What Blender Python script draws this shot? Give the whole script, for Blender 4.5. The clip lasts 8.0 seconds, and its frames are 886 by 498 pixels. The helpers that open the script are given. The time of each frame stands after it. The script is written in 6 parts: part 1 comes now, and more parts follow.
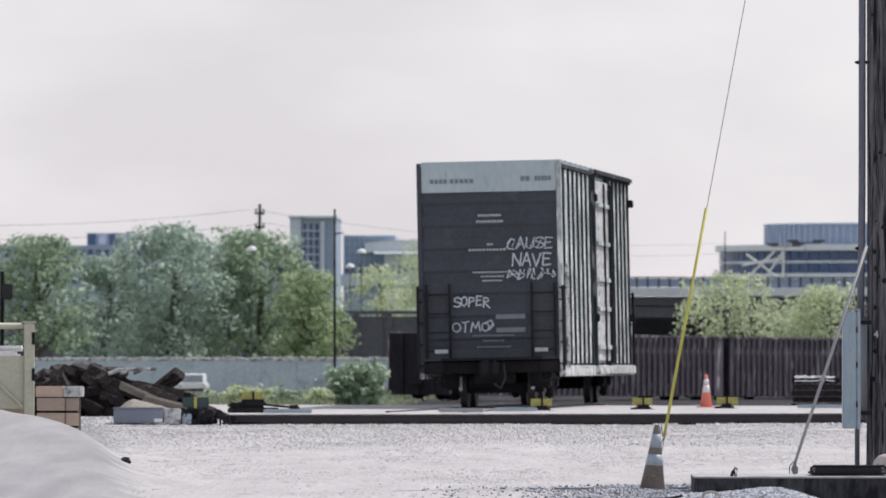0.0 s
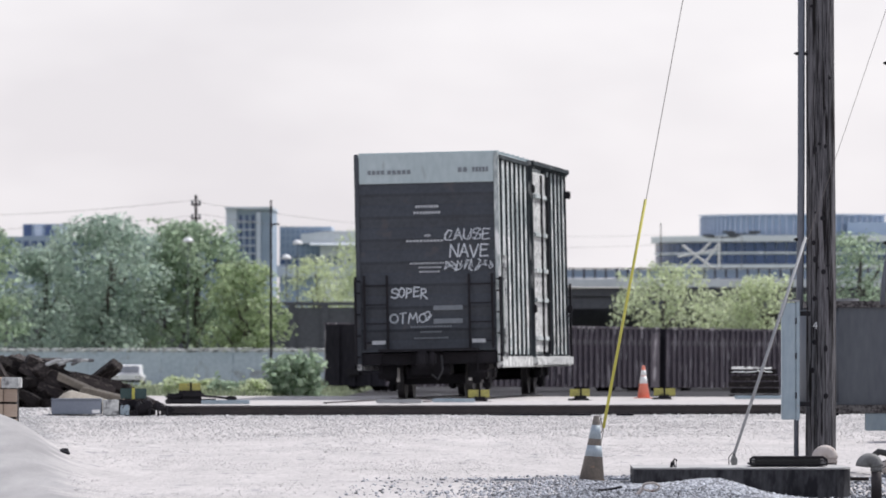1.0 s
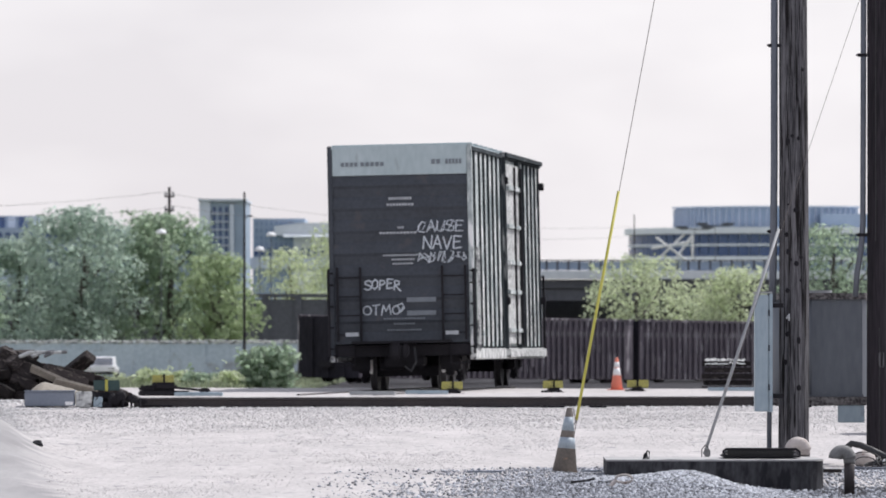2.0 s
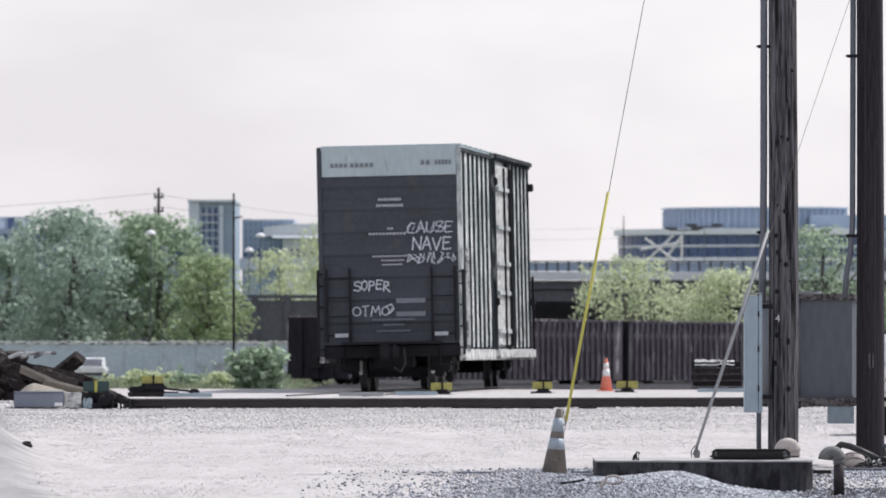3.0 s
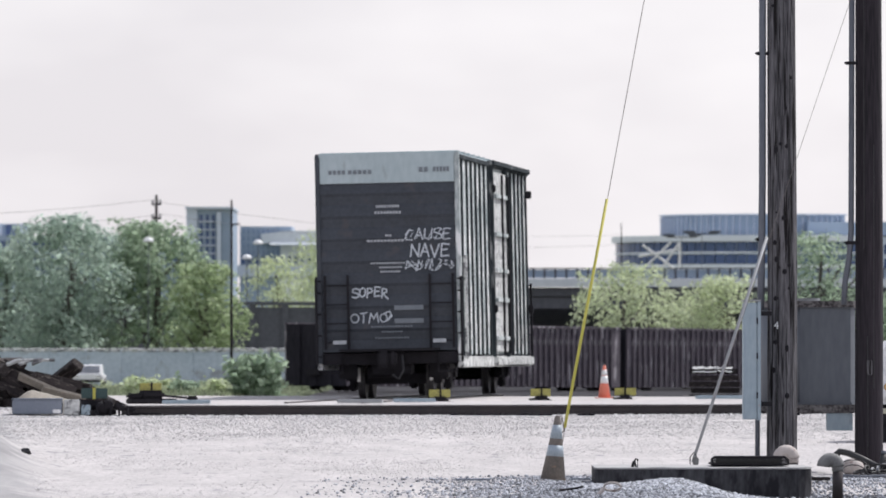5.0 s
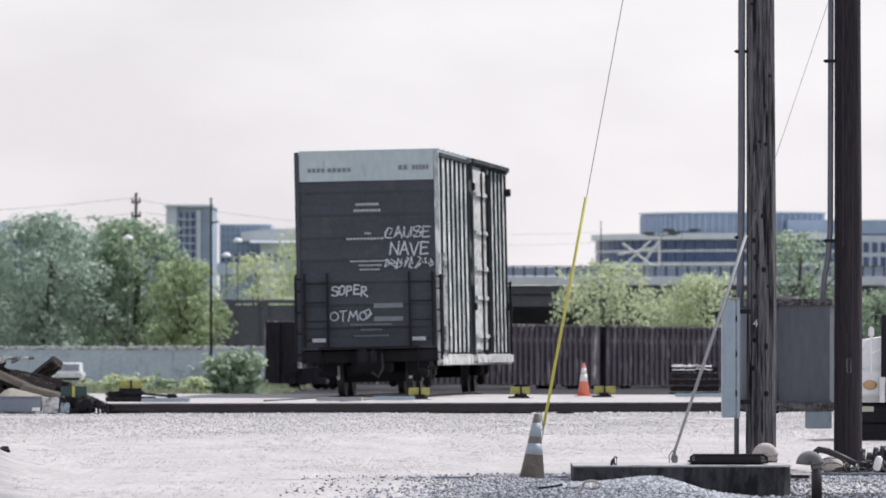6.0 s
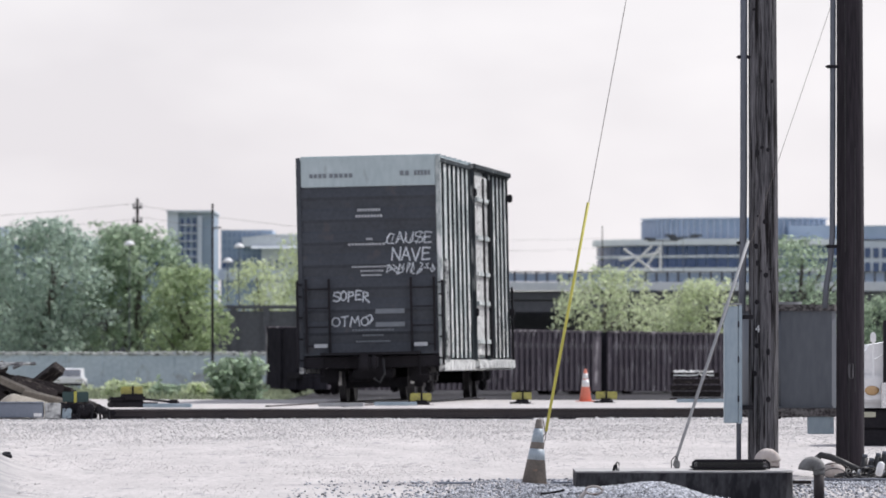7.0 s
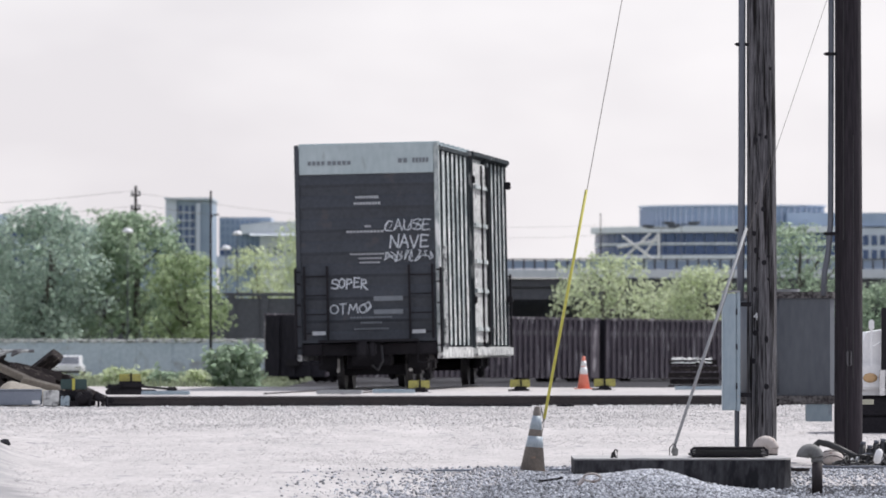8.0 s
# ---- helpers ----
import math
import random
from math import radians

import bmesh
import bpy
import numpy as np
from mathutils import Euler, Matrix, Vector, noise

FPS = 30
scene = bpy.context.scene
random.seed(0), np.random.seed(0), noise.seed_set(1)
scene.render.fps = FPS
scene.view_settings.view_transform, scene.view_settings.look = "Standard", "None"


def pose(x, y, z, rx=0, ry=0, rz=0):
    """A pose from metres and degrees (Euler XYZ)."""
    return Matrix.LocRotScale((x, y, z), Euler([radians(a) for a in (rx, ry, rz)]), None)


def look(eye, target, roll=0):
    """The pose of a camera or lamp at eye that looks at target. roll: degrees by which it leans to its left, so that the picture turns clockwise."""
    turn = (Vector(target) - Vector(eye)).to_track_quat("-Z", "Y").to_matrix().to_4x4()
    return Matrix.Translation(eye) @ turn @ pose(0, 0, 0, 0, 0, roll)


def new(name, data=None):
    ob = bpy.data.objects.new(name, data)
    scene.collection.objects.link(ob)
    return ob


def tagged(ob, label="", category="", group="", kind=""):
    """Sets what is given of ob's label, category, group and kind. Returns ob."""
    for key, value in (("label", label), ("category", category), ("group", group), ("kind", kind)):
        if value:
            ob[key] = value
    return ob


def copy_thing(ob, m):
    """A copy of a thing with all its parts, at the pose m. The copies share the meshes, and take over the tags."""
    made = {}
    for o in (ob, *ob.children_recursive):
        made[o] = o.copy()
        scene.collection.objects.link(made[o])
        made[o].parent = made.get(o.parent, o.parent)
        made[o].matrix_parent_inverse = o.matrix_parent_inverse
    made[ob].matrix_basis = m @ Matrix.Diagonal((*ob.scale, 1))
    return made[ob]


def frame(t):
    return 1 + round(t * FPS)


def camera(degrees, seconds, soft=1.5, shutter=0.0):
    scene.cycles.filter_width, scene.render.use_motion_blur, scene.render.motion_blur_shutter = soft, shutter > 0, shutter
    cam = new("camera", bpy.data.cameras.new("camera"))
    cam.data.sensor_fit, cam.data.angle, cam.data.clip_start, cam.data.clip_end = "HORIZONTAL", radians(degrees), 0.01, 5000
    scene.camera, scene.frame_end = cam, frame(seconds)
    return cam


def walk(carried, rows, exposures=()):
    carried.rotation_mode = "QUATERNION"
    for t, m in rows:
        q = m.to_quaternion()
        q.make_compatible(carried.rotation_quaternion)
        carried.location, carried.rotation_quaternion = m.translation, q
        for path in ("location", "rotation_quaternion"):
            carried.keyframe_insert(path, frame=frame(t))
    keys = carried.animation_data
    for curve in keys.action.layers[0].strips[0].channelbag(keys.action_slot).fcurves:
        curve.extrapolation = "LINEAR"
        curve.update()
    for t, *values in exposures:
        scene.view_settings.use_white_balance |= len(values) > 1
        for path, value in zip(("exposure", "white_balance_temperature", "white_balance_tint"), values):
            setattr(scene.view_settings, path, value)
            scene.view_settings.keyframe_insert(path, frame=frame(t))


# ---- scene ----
# camera: a long lens on a tripod, panning slowly
cam = camera(5.984, 8.0, soft=1.65)
cam.data.dof.use_dof = True
cam.data.dof.focus_distance = 108.0
cam.data.dof.aperture_fstop = 7.2
walk(cam, [
    (0, pose(0.0580, 0, 1.4, 90.7683, 0.000, 0.8455)),
    (0.5, pose(0.0315, 0, 1.4, 90.6556, 0.000, 0.6361)),
    (1, pose(0.0143, 0, 1.4, 90.7082, 0.000, 0.4089)),
    (1.5, pose(0.0212, 0, 1.4, 90.6747, 0.000, 0.2845)),
    (1.7, pose(0.0210, 0, 1.4, 90.6480, 0.000, 0.2616)),
    (2.8, pose(0.0165, 0, 1.4, 90.6772, 0.000, 0.1649)),
    (3, pose(0.0163, 0, 1.4, 90.6600, -0.000, 0.1573)),
    (3.5, pose(0.0148, 0, 1.4, 90.6457, -0.000, 0.1311)),
    (4, pose(0.0045, 0, 1.4, 90.6913, -0.000, 0.1326)),
    (4.5, pose(0.0006, 0, 1.4, 90.6881, -0.000, 0.1489)),
    (4.7, pose(0.0008, 0, 1.4, 90.7072, 0.000, 0.1489)),
    (5.8, pose(0.0100, 0, 1.4, 90.7011, 0.000, 0.0399)),
    (6, pose(0.0102, 0, 1.4, 90.6935, -0.000, 0.0036)),
    (6.5, pose(0.0019, 0, 1.4, 90.7094, -0.000, -0.0218)),
    (7, pose(-0.0009, 0, 1.4, 90.7311, 0.000, 0.0116)),
    (7.5, pose(0.0039, 0, 1.4, 90.6976, 0.000, 0.0150)),
    (8, pose(0.0000, 0, 1.4, 90.6455, -0.000, 0.0000)),
], exposures=[(0.0, -0.08, 6430, 10), (0.6, 0.03, 6430, 10), (1.2, 0.08, 6430, 10), (8.0, 0.08, 6430, 10)])

# world: thin bright cloud over a Nishita sky, high sun from the right and behind
SUN_EL, SUN_AZ = 54.0, 52.0   # azimuth clockwise from +y
world = bpy.data.worlds.new("world")
scene.world = world
world.use_nodes = True
wn, wl = world.node_tree.nodes, world.node_tree.links
wn.clear()
sky = wn.new("ShaderNodeTexSky")
sky.sky_type, sky.sun_disc = "NISHITA", False
sky.sun_elevation, sky.sun_rotation = radians(SUN_EL), radians(SUN_AZ)
tc = wn.new("ShaderNodeTexCoord")
mp = wn.new("ShaderNodeMapping")
mp.inputs["Scale"].default_value = (14, 14, 34)
n1 = wn.new("ShaderNodeTexNoise")
n1.inputs["Scale"].default_value, n1.inputs["Detail"].default_value = 1.0, 4.0
ramp = wn.new("ShaderNodeValToRGB")
ramp.color_ramp.elements[0].position, ramp.color_ramp.elements[0].color = 0.38, (7.7, 7.35, 7.7, 1)
ramp.color_ramp.elements[1].position, ramp.color_ramp.elements[1].color = 0.60, (9.15, 8.8, 9.05, 1)
mixw = wn.new("ShaderNodeMixRGB")
# cloud thins towards the zenith, where the blue shows through
sep = wn.new("ShaderNodeSeparateXYZ")
thin = wn.new("ShaderNodeMapRange")
thin.inputs["From Min"].default_value, thin.inputs["From Max"].default_value = 0.08, 0.6
thin.inputs["To Min"].default_value, thin.inputs["To Max"].default_value = 0.93, 0.52
wl.new(tc.outputs["Generated"], sep.inputs[0])
wl.new(sep.outputs["Z"], thin.inputs["Value"])
wl.new(thin.outputs[0], mixw.inputs[0])
bg = wn.new("ShaderNodeBackground")
bg.inputs["Strength"].default_value = 0.1
wo = wn.new("ShaderNodeOutputWorld")
wl.new(tc.outputs["Generated"], mp.inputs[0])
wl.new(mp.outputs[0], n1.inputs["Vector"])
wl.new(n1.outputs["Fac"], ramp.inputs[0])
boost = wn.new("ShaderNodeMixRGB")
boost.blend_type, boost.inputs[0].default_value, boost.inputs[2].default_value = "MULTIPLY", 1.0, (1.7, 1.7, 1.75, 1)
wl.new(sky.outputs[0], boost.inputs[1])
wl.new(boost.outputs[0], mixw.inputs[1])
wl.new(ramp.outputs[0], mixw.inputs[2])
wl.new(mixw.outputs[0], bg.inputs["Color"])
wl.new(bg.outputs[0], wo.inputs[0])
sun = new("sun", bpy.data.lights.new("sun", "SUN"))
sun.data.energy, sun.data.angle, sun.data.color = 3.75, radians(0.6), (1.0, 0.965, 0.93)
az, el = radians(SUN_AZ), radians(SUN_EL)
to_sun = Vector((math.sin(az) * math.cos(el), math.cos(az) * math.cos(el), math.sin(el)))
sun.matrix_world = look(Vector((0, 100, 0)) + to_sun * 200, (0, 100, 0))


# ---- materials ----
def mat(name, a, b, rough=0.8, metal=0.0, scale=3.0, fine=40.0, bump=0.3, depth=0.01, stretch=(1, 1, 1), c=None, c_at=0.66, spread=0.18, per_piece=0.0, through_light=0.0, spec=0.5):
    """Two colours mixed by a coarse and a fine noise; c: a third colour in patches of its own; depth: metres of relief."""
    m = bpy.data.materials.new(name)
    m.use_nodes = True
    n, l = m.node_tree.nodes, m.node_tree.links
    p = n["Principled BSDF"]
    tcn, mpn = n.new("ShaderNodeTexCoord"), n.new("ShaderNodeMapping")
    mpn.inputs["Scale"].default_value = stretch
    l.new(tcn.outputs["Object"], mpn.inputs[0])
    big, small = n.new("ShaderNodeTexNoise"), n.new("ShaderNodeTexNoise")
    big.inputs["Scale"].default_value, big.inputs["Detail"].default_value = scale, 6
    small.inputs["Scale"].default_value, small.inputs["Detail"].default_value = fine, 4
    for t in (big, small):
        l.new(mpn.outputs[0], t.inputs["Vector"])
    add = n.new("ShaderNodeMath")
    add.operation = "MULTIPLY_ADD"
    add.inputs[1].default_value = 0.5
    l.new(small.outputs["Fac"], add.inputs[0])
    half = n.new("ShaderNodeMath")
    half.operation = "MULTIPLY"
    half.inputs[1].default_value = 0.5
    l.new(big.outputs["Fac"], half.inputs[0])
    l.new(half.outputs[0], add.inputs[2])
    r = n.new("ShaderNodeValToRGB")
    r.color_ramp.elements[0].position, r.color_ramp.elements[0].color = 0.5 - spread, (*a, 1)
    r.color_ramp.elements[1].position, r.color_ramp.elements[1].color = 0.5 + spread, (*b, 1)
    l.new(add.outputs[0], r.inputs[0])
    col = r.outputs[0]
    if c:
        patch = n.new("ShaderNodeTexNoise")
        patch.inputs["Scale"].default_value, patch.inputs["Detail"].default_value = scale * 2.3, 8
        l.new(mpn.outputs[0], patch.inputs["Vector"])
        r2 = n.new("ShaderNodeValToRGB")
        r2.color_ramp.elements[0].position, r2.color_ramp.elements[1].position = c_at - 0.04, c_at + 0.05
        l.new(patch.outputs["Fac"], r2.inputs[0])
        mx = n.new("ShaderNodeMixRGB")
        mx.inputs[2].default_value = (*c, 1)
        l.new(r2.outputs[0], mx.inputs[0])
        l.new(col, mx.inputs[1])
        col = mx.outputs[0]
    if per_piece:
        oi = n.new("ShaderNodeObjectInfo")
        geo = n.new("ShaderNodeNewGeometry")
        sm = n.new("ShaderNodeMath")
        l.new(oi.outputs["Random"], sm.inputs[0])
        l.new(geo.outputs["Random Per Island"], sm.inputs[1])
        fr = n.new("ShaderNodeMath")
        fr.operation = "FRACT"
        l.new(sm.outputs[0], fr.inputs[0])
        mr = n.new("ShaderNodeMapRange")
        mr.inputs["To Min"].default_value, mr.inputs["To Max"].default_value = 1 - per_piece, 1 + per_piece
        l.new(fr.outputs[0], mr.inputs["Value"])
        hv = n.new("ShaderNodeHueSaturation")
        l.new(mr.outputs[0], hv.inputs["Value"])
        l.new(col, hv.inputs["Color"])
        col = hv.outputs[0]
    l.new(col, p.inputs["Base Color"])
    p.inputs["Metallic"].default_value = metal
    p.inputs["Specular IOR Level"].default_value = spec
    rr = n.new("ShaderNodeMapRange")
    rr.inputs["To Min"].default_value, rr.inputs["To Max"].default_value = max(0.02, rough - 0.12), min(1, rough + 0.12)
    l.new(big.outputs["Fac"], rr.inputs["Value"])
    l.new(rr.outputs[0], p.inputs["Roughness"])
    if bump:
        bp = n.new("ShaderNodeBump")
        bp.inputs["Strength"].default_value, bp.inputs["Distance"].default_value = bump, depth
        l.new(add.outputs[0], bp.inputs["Height"])
        l.new(bp.outputs[0], p.inputs["Normal"])
    if through_light:
        out = n["Material Output"]
        tr, ms = n.new("ShaderNodeBsdfTranslucent"), n.new("ShaderNodeMixShader")
        ms.inputs[0].default_value = through_light
        l.new(col, tr.inputs["Color"])
        l.new(p.outputs[0], ms.inputs[1])
        l.new(tr.outputs[0], ms.inputs[2])
        l.new(ms.outputs[0], out.inputs[0])
    return m


M = {}
M["dirt"] = mat("pale_dirt", (0.352, 0.335, 0.33), (0.522, 0.497, 0.487), 0.95, scale=1.6, fine=14.0, bump=0.8, depth=0.03, spec=0.15, stretch=(1, 0.16, 1), c=(0.28, 0.272, 0.28), c_at=0.66)
# ballast darkened to paint in shade under cars and between stones
M["bed"] = mat("shade_dark_ballast", (0.02, 0.0195, 0.022), (0.065, 0.063, 0.067), 0.95, spec=0.05, scale=0.5, fine=7.0, bump=0.6, depth=0.05, stretch=(1, 0.1, 1), c=(0.13, 0.127, 0.13), c_at=0.66)
M["field"] = mat("rough_grass_ground", (0.08, 0.10, 0.05), (0.2, 0.215, 0.125), 0.95, scale=0.3, fine=4.0, bump=0.6, depth=0.05, c=(0.28, 0.26, 0.21), c_at=0.64)
M["stone"] = mat("crushed_stone", (0.15, 0.162, 0.185), (0.44, 0.455, 0.49), 0.9, scale=14, fine=60, per_piece=0.75)
M["pebble"] = mat("lot_pebble", (0.36, 0.35, 0.352), (0.56, 0.545, 0.54), 0.9, scale=6, fine=60, per_piece=0.5)
M["ballast"] = mat("track_ballast", (0.36, 0.356, 0.362), (0.56, 0.55, 0.54), 0.9, scale=2, fine=30, per_piece=0.5)


def packed_bank(m):
    """Greyer packed dirt on the bank side of a slanting, ragged line across the lot."""
    n, l = m.node_tree.nodes, m.node_tree.links
    p = n["Principled BSDF"]
    base = p.inputs["Base Color"].links[0].from_socket
    tcn, sp = n.new("ShaderNodeTexCoord"), n.new("ShaderNodeSeparateXYZ")
    l.new(tcn.outputs["Object"], sp.inputs[0])
    line = n.new("ShaderNodeMath")
    line.operation = "MULTIPLY_ADD"
    line.inputs[1].default_value = 0.06
    l.new(sp.outputs["Y"], line.inputs[0])
    l.new(sp.outputs["X"], line.inputs[2])
    rag = n.new("ShaderNodeTexNoise")
    rag.inputs["Scale"].default_value, rag.inputs["Detail"].default_value = 0.8, 5
    l.new(tcn.outputs["Object"], rag.inputs["Vector"])
    off = n.new("ShaderNodeMath")
    off.operation = "MULTIPLY_ADD"
    off.inputs[1].default_value = 1.2
    l.new(rag.outputs["Fac"], off.inputs[0])
    l.new(line.outputs[0], off.inputs[2])
    edge = n.new("ShaderNodeMapRange")
    edge.inputs["From Min"].default_value, edge.inputs["From Max"].default_value = 1.25, 1.65
    edge.inputs["To Min"].default_value, edge.inputs["To Max"].default_value = 1.0, 0.0
    l.new(off.outputs[0], edge.inputs["Value"])
    hv = n.new("ShaderNodeMixRGB")
    fine = n.new("ShaderNodeTexNoise")
    fine.inputs["Scale"].default_value, fine.inputs["Detail"].default_value = 2.2, 9
    long = n.new("ShaderNodeMapping")
    long.inputs["Scale"].default_value = (1, 0.07, 1)
    l.new(tcn.outputs["Object"], long.inputs[0])
    l.new(long.outputs[0], fine.inputs["Vector"])
    tone = n.new("ShaderNodeValToRGB")
    tone.color_ramp.elements[0].position, tone.color_ramp.elements[0].color = 0.3, (0.235, 0.23, 0.232, 1)
    tone.color_ramp.elements[1].position, tone.color_ramp.elements[1].color = 0.7, (0.345, 0.337, 0.336, 1)
    l.new(fine.outputs["Fac"], tone.inputs[0])
    l.new(tone.outputs[0], hv.inputs[2])
    l.new(edge.outputs[0], hv.inputs[0])
    l.new(base, hv.inputs[1])
    l.new(hv.outputs[0], p.inputs["Base Color"])


packed_bank(M["dirt"])
M["rail"] = mat("rusted_rail_steel", (0.03, 0.027, 0.03), (0.065, 0.054, 0.054), 0.7, 0.3, scale=2, fine=40, depth=0.002)
M["railtop"] = mat("polished_rail_head", (0.45, 0.44, 0.43), (0.6, 0.59, 0.57), 0.35, 0.9, scale=2, fine=40, bump=0)
# tan patches c: worn wood, also painting in the sunlit tops
M["tie"] = mat("weathered_tie_wood", (0.014, 0.012, 0.013), (0.05, 0.042, 0.04), 0.9, spec=0.2, scale=3, fine=40, stretch=(1, 6, 6), per_piece=0.6, c=(0.12, 0.105, 0.092), c_at=0.61)
# stains plus painted shade: sides much darker than the top
M["concrete"] = mat("stained_shaded_concrete", (0.030, 0.030, 0.034), (0.085, 0.085, 0.092), 0.9, spec=0.2, scale=3.0, fine=24, depth=0.006, stretch=(1, 1, 0.35), c=(0.022, 0.022, 0.026), c_at=0.56)
# same concrete, paled for the sun on its upper face
M["concrete_top"] = mat("sunlit_pale_concrete", (0.26, 0.255, 0.255), (0.42, 0.415, 0.41), 0.9, scale=2, fine=35, depth=0.004)
M["black"] = mat("black_boxcar_paint", (0.024, 0.0285, 0.037), (0.048, 0.056, 0.07), 0.62, scale=1.2, fine=14, depth=0.003, c=(0.055, 0.054, 0.06), c_at=0.64)
M["grey"] = mat("faded_grey_paint", (0.33, 0.40, 0.415), (0.45, 0.52, 0.535), 0.6, scale=0.8, fine=9, depth=0.003, c=(0.22, 0.235, 0.24), c_at=0.66, stretch=(1, 1, 0.4))
# weathered side paint, lightened for the sun on the panels
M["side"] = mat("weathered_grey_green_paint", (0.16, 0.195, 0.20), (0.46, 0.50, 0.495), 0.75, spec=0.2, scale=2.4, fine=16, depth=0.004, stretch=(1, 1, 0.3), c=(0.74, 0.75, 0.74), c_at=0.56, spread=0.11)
# post paint is darkened to hold the shade on the post faces
M["post"] = mat("shade_dark_post_paint", (0.018, 0.022, 0.026), (0.07, 0.082, 0.088), 0.9, spec=0.08, scale=1.4, fine=12, depth=0.004, stretch=(1, 1, 0.22), c=(0.42, 0.43, 0.42), c_at=0.67)
M["sill"] = mat("chalked_white_paint", (0.40, 0.41, 0.405), (0.68, 0.69, 0.67), 0.7, scale=2.2, fine=14, depth=0.003, c=(0.15, 0.15, 0.155), c_at=0.55, spread=0.12)
M["under"] = mat("grimy_dark_steel", (0.009, 0.0085, 0.011), (0.024, 0.022, 0.026), 0.85, 0.0, spec=0.25, scale=3, fine=30, depth=0.004)
M["wheel"] = mat("wheel_steel", (0.04, 0.038, 0.04), (0.1, 0.095, 0.098), 0.6, 0.4, scale=4, fine=30)
M["chalk"] = mat("white_spray_paint", (0.42, 0.46, 0.50), (0.64, 0.68, 0.72), 0.7, scale=6, fine=40, bump=0)
M["stencil"] = mat("faded_stencil_white", (0.30, 0.32, 0.34), (0.5, 0.52, 0.54), 0.7, scale=6, fine=40, bump=0)
M["stencil_dark"] = mat("faded_stencil_grey", (0.13, 0.15, 0.17), (0.20, 0.22, 0.24), 0.7, scale=8, fine=40, bump=0)
M["gondola"] = mat("rust_brown_gondola_paint", (0.055, 0.049, 0.061), (0.15, 0.132, 0.15), 0.85, spec=0.2, scale=1.6, fine=10, depth=0.004, stretch=(1, 1, 0.3), c=(0.36, 0.34, 0.355), c_at=0.585)
# darker gondola paint: the shade on the end walls is in the colour
M["gondola_end"] = mat("shaded_gondola_end_paint", (0.013, 0.0125, 0.017), (0.034, 0.032, 0.04), 0.9, spec=0.15, scale=1.1, fine=10, depth=0.004, stretch=(1, 1, 0.3))
M["pole"] = mat("weathered_pole_wood", (0.03, 0.029, 0.033), (0.185, 0.18, 0.19), 0.9, spec=0.2, scale=12, fine=90, stretch=(1, 1, 0.05), depth=0.03, bump=0.9, c=(0.012, 0.010, 0.011), c_at=0.56, spread=0.12)
M["creosote"] = mat("dark_creosote_wood", (0.014, 0.0125, 0.015), (0.046, 0.039, 0.046), 0.9, spec=0.2, scale=5, fine=55, stretch=(1, 1, 0.06), depth=0.015, bump=0.6, spread=0.14)
M["conduit"] = mat("grey_conduit", (0.07, 0.08, 0.10), (0.14, 0.15, 0.175), 0.55, 0.2, scale=3, fine=40, depth=0.001, stretch=(1, 1, 0.2))
M["galv"] = mat("galvanised_steel", (0.24, 0.25, 0.262), (0.38, 0.39, 0.40), 0.65, 0.15, scale=5, fine=50, depth=0.001)
M["cabinet"] = mat("blue_grey_cabinet_paint", (0.24, 0.31, 0.36), (0.34, 0.41, 0.455), 0.55, scale=2, fine=20, depth=0.002, stretch=(1, 1, 0.4), c=(0.14, 0.15, 0.17), c_at=0.70)
M["tank"] = mat("grey_enclosure_paint", (0.09, 0.103, 0.122), (0.14, 0.154, 0.175), 0.6, scale=1.5, fine=15, depth=0.002, stretch=(1, 1, 0.3))
M["rust"] = mat("flaking_rust", (0.035, 0.03, 0.032), (0.2, 0.19, 0.19), 0.85, 0.1, scale=7, fine=30, depth=0.006, spread=0.08)
M["yellow"] = mat("yellow_plastic", (0.44, 0.41, 0.06), (0.58, 0.54, 0.12), 0.5, scale=3, fine=30, depth=0.001)
M["target"] = mat("grimy_yellow_plate", (0.22, 0.205, 0.06), (0.46, 0.43, 0.11), 0.6, scale=9, fine=40, depth=0.002, c=(0.12, 0.11, 0.07), c_at=0.62)
M["wire"] = mat("guy_wire_steel", (0.10, 0.085, 0.08), (0.2, 0.18, 0.17), 0.7, 0.3, scale=9, fine=60, bump=0)
M["cone_old"] = mat("dirty_cone_rubber", (0.11, 0.1, 0.092), (0.19, 0.168, 0.15), 0.85, scale=5, fine=40, depth=0.004, c=(0.30, 0.2, 0.14), c_at=0.68)
M["reflect"] = mat("dirty_reflective_band", (0.2, 0.25, 0.29), (0.38, 0.44, 0.49), 0.5, scale=9, fine=60, stretch=(2, 2, 0.3), bump=0.1)
M["cone_new"] = mat("orange_cone_rubber", (0.68, 0.19, 0.13), (0.78, 0.27, 0.19), 0.6, scale=3, fine=30, bump=0.1)
M["white"] = mat("white_paint", (0.66, 0.67, 0.68), (0.8, 0.8, 0.8), 0.45, scale=2, fine=20, bump=0.1)
M["ball"] = mat("weathered_cap_metal", (0.38, 0.34, 0.32), (0.52, 0.47, 0.44), 0.7, scale=6, fine=40, depth=0.003, c=(0.24, 0.17, 0.15), c_at=0.63)
M["ballgrey"] = mat("grey_lichened_cap", (0.12, 0.12, 0.118), (0.23, 0.23, 0.225), 0.8, scale=6, fine=40, depth=0.003)
M["hose"] = mat("black_rubber_hose", (0.012, 0.012, 0.013), (0.03, 0.03, 0.032), 0.55, scale=5, fine=40)
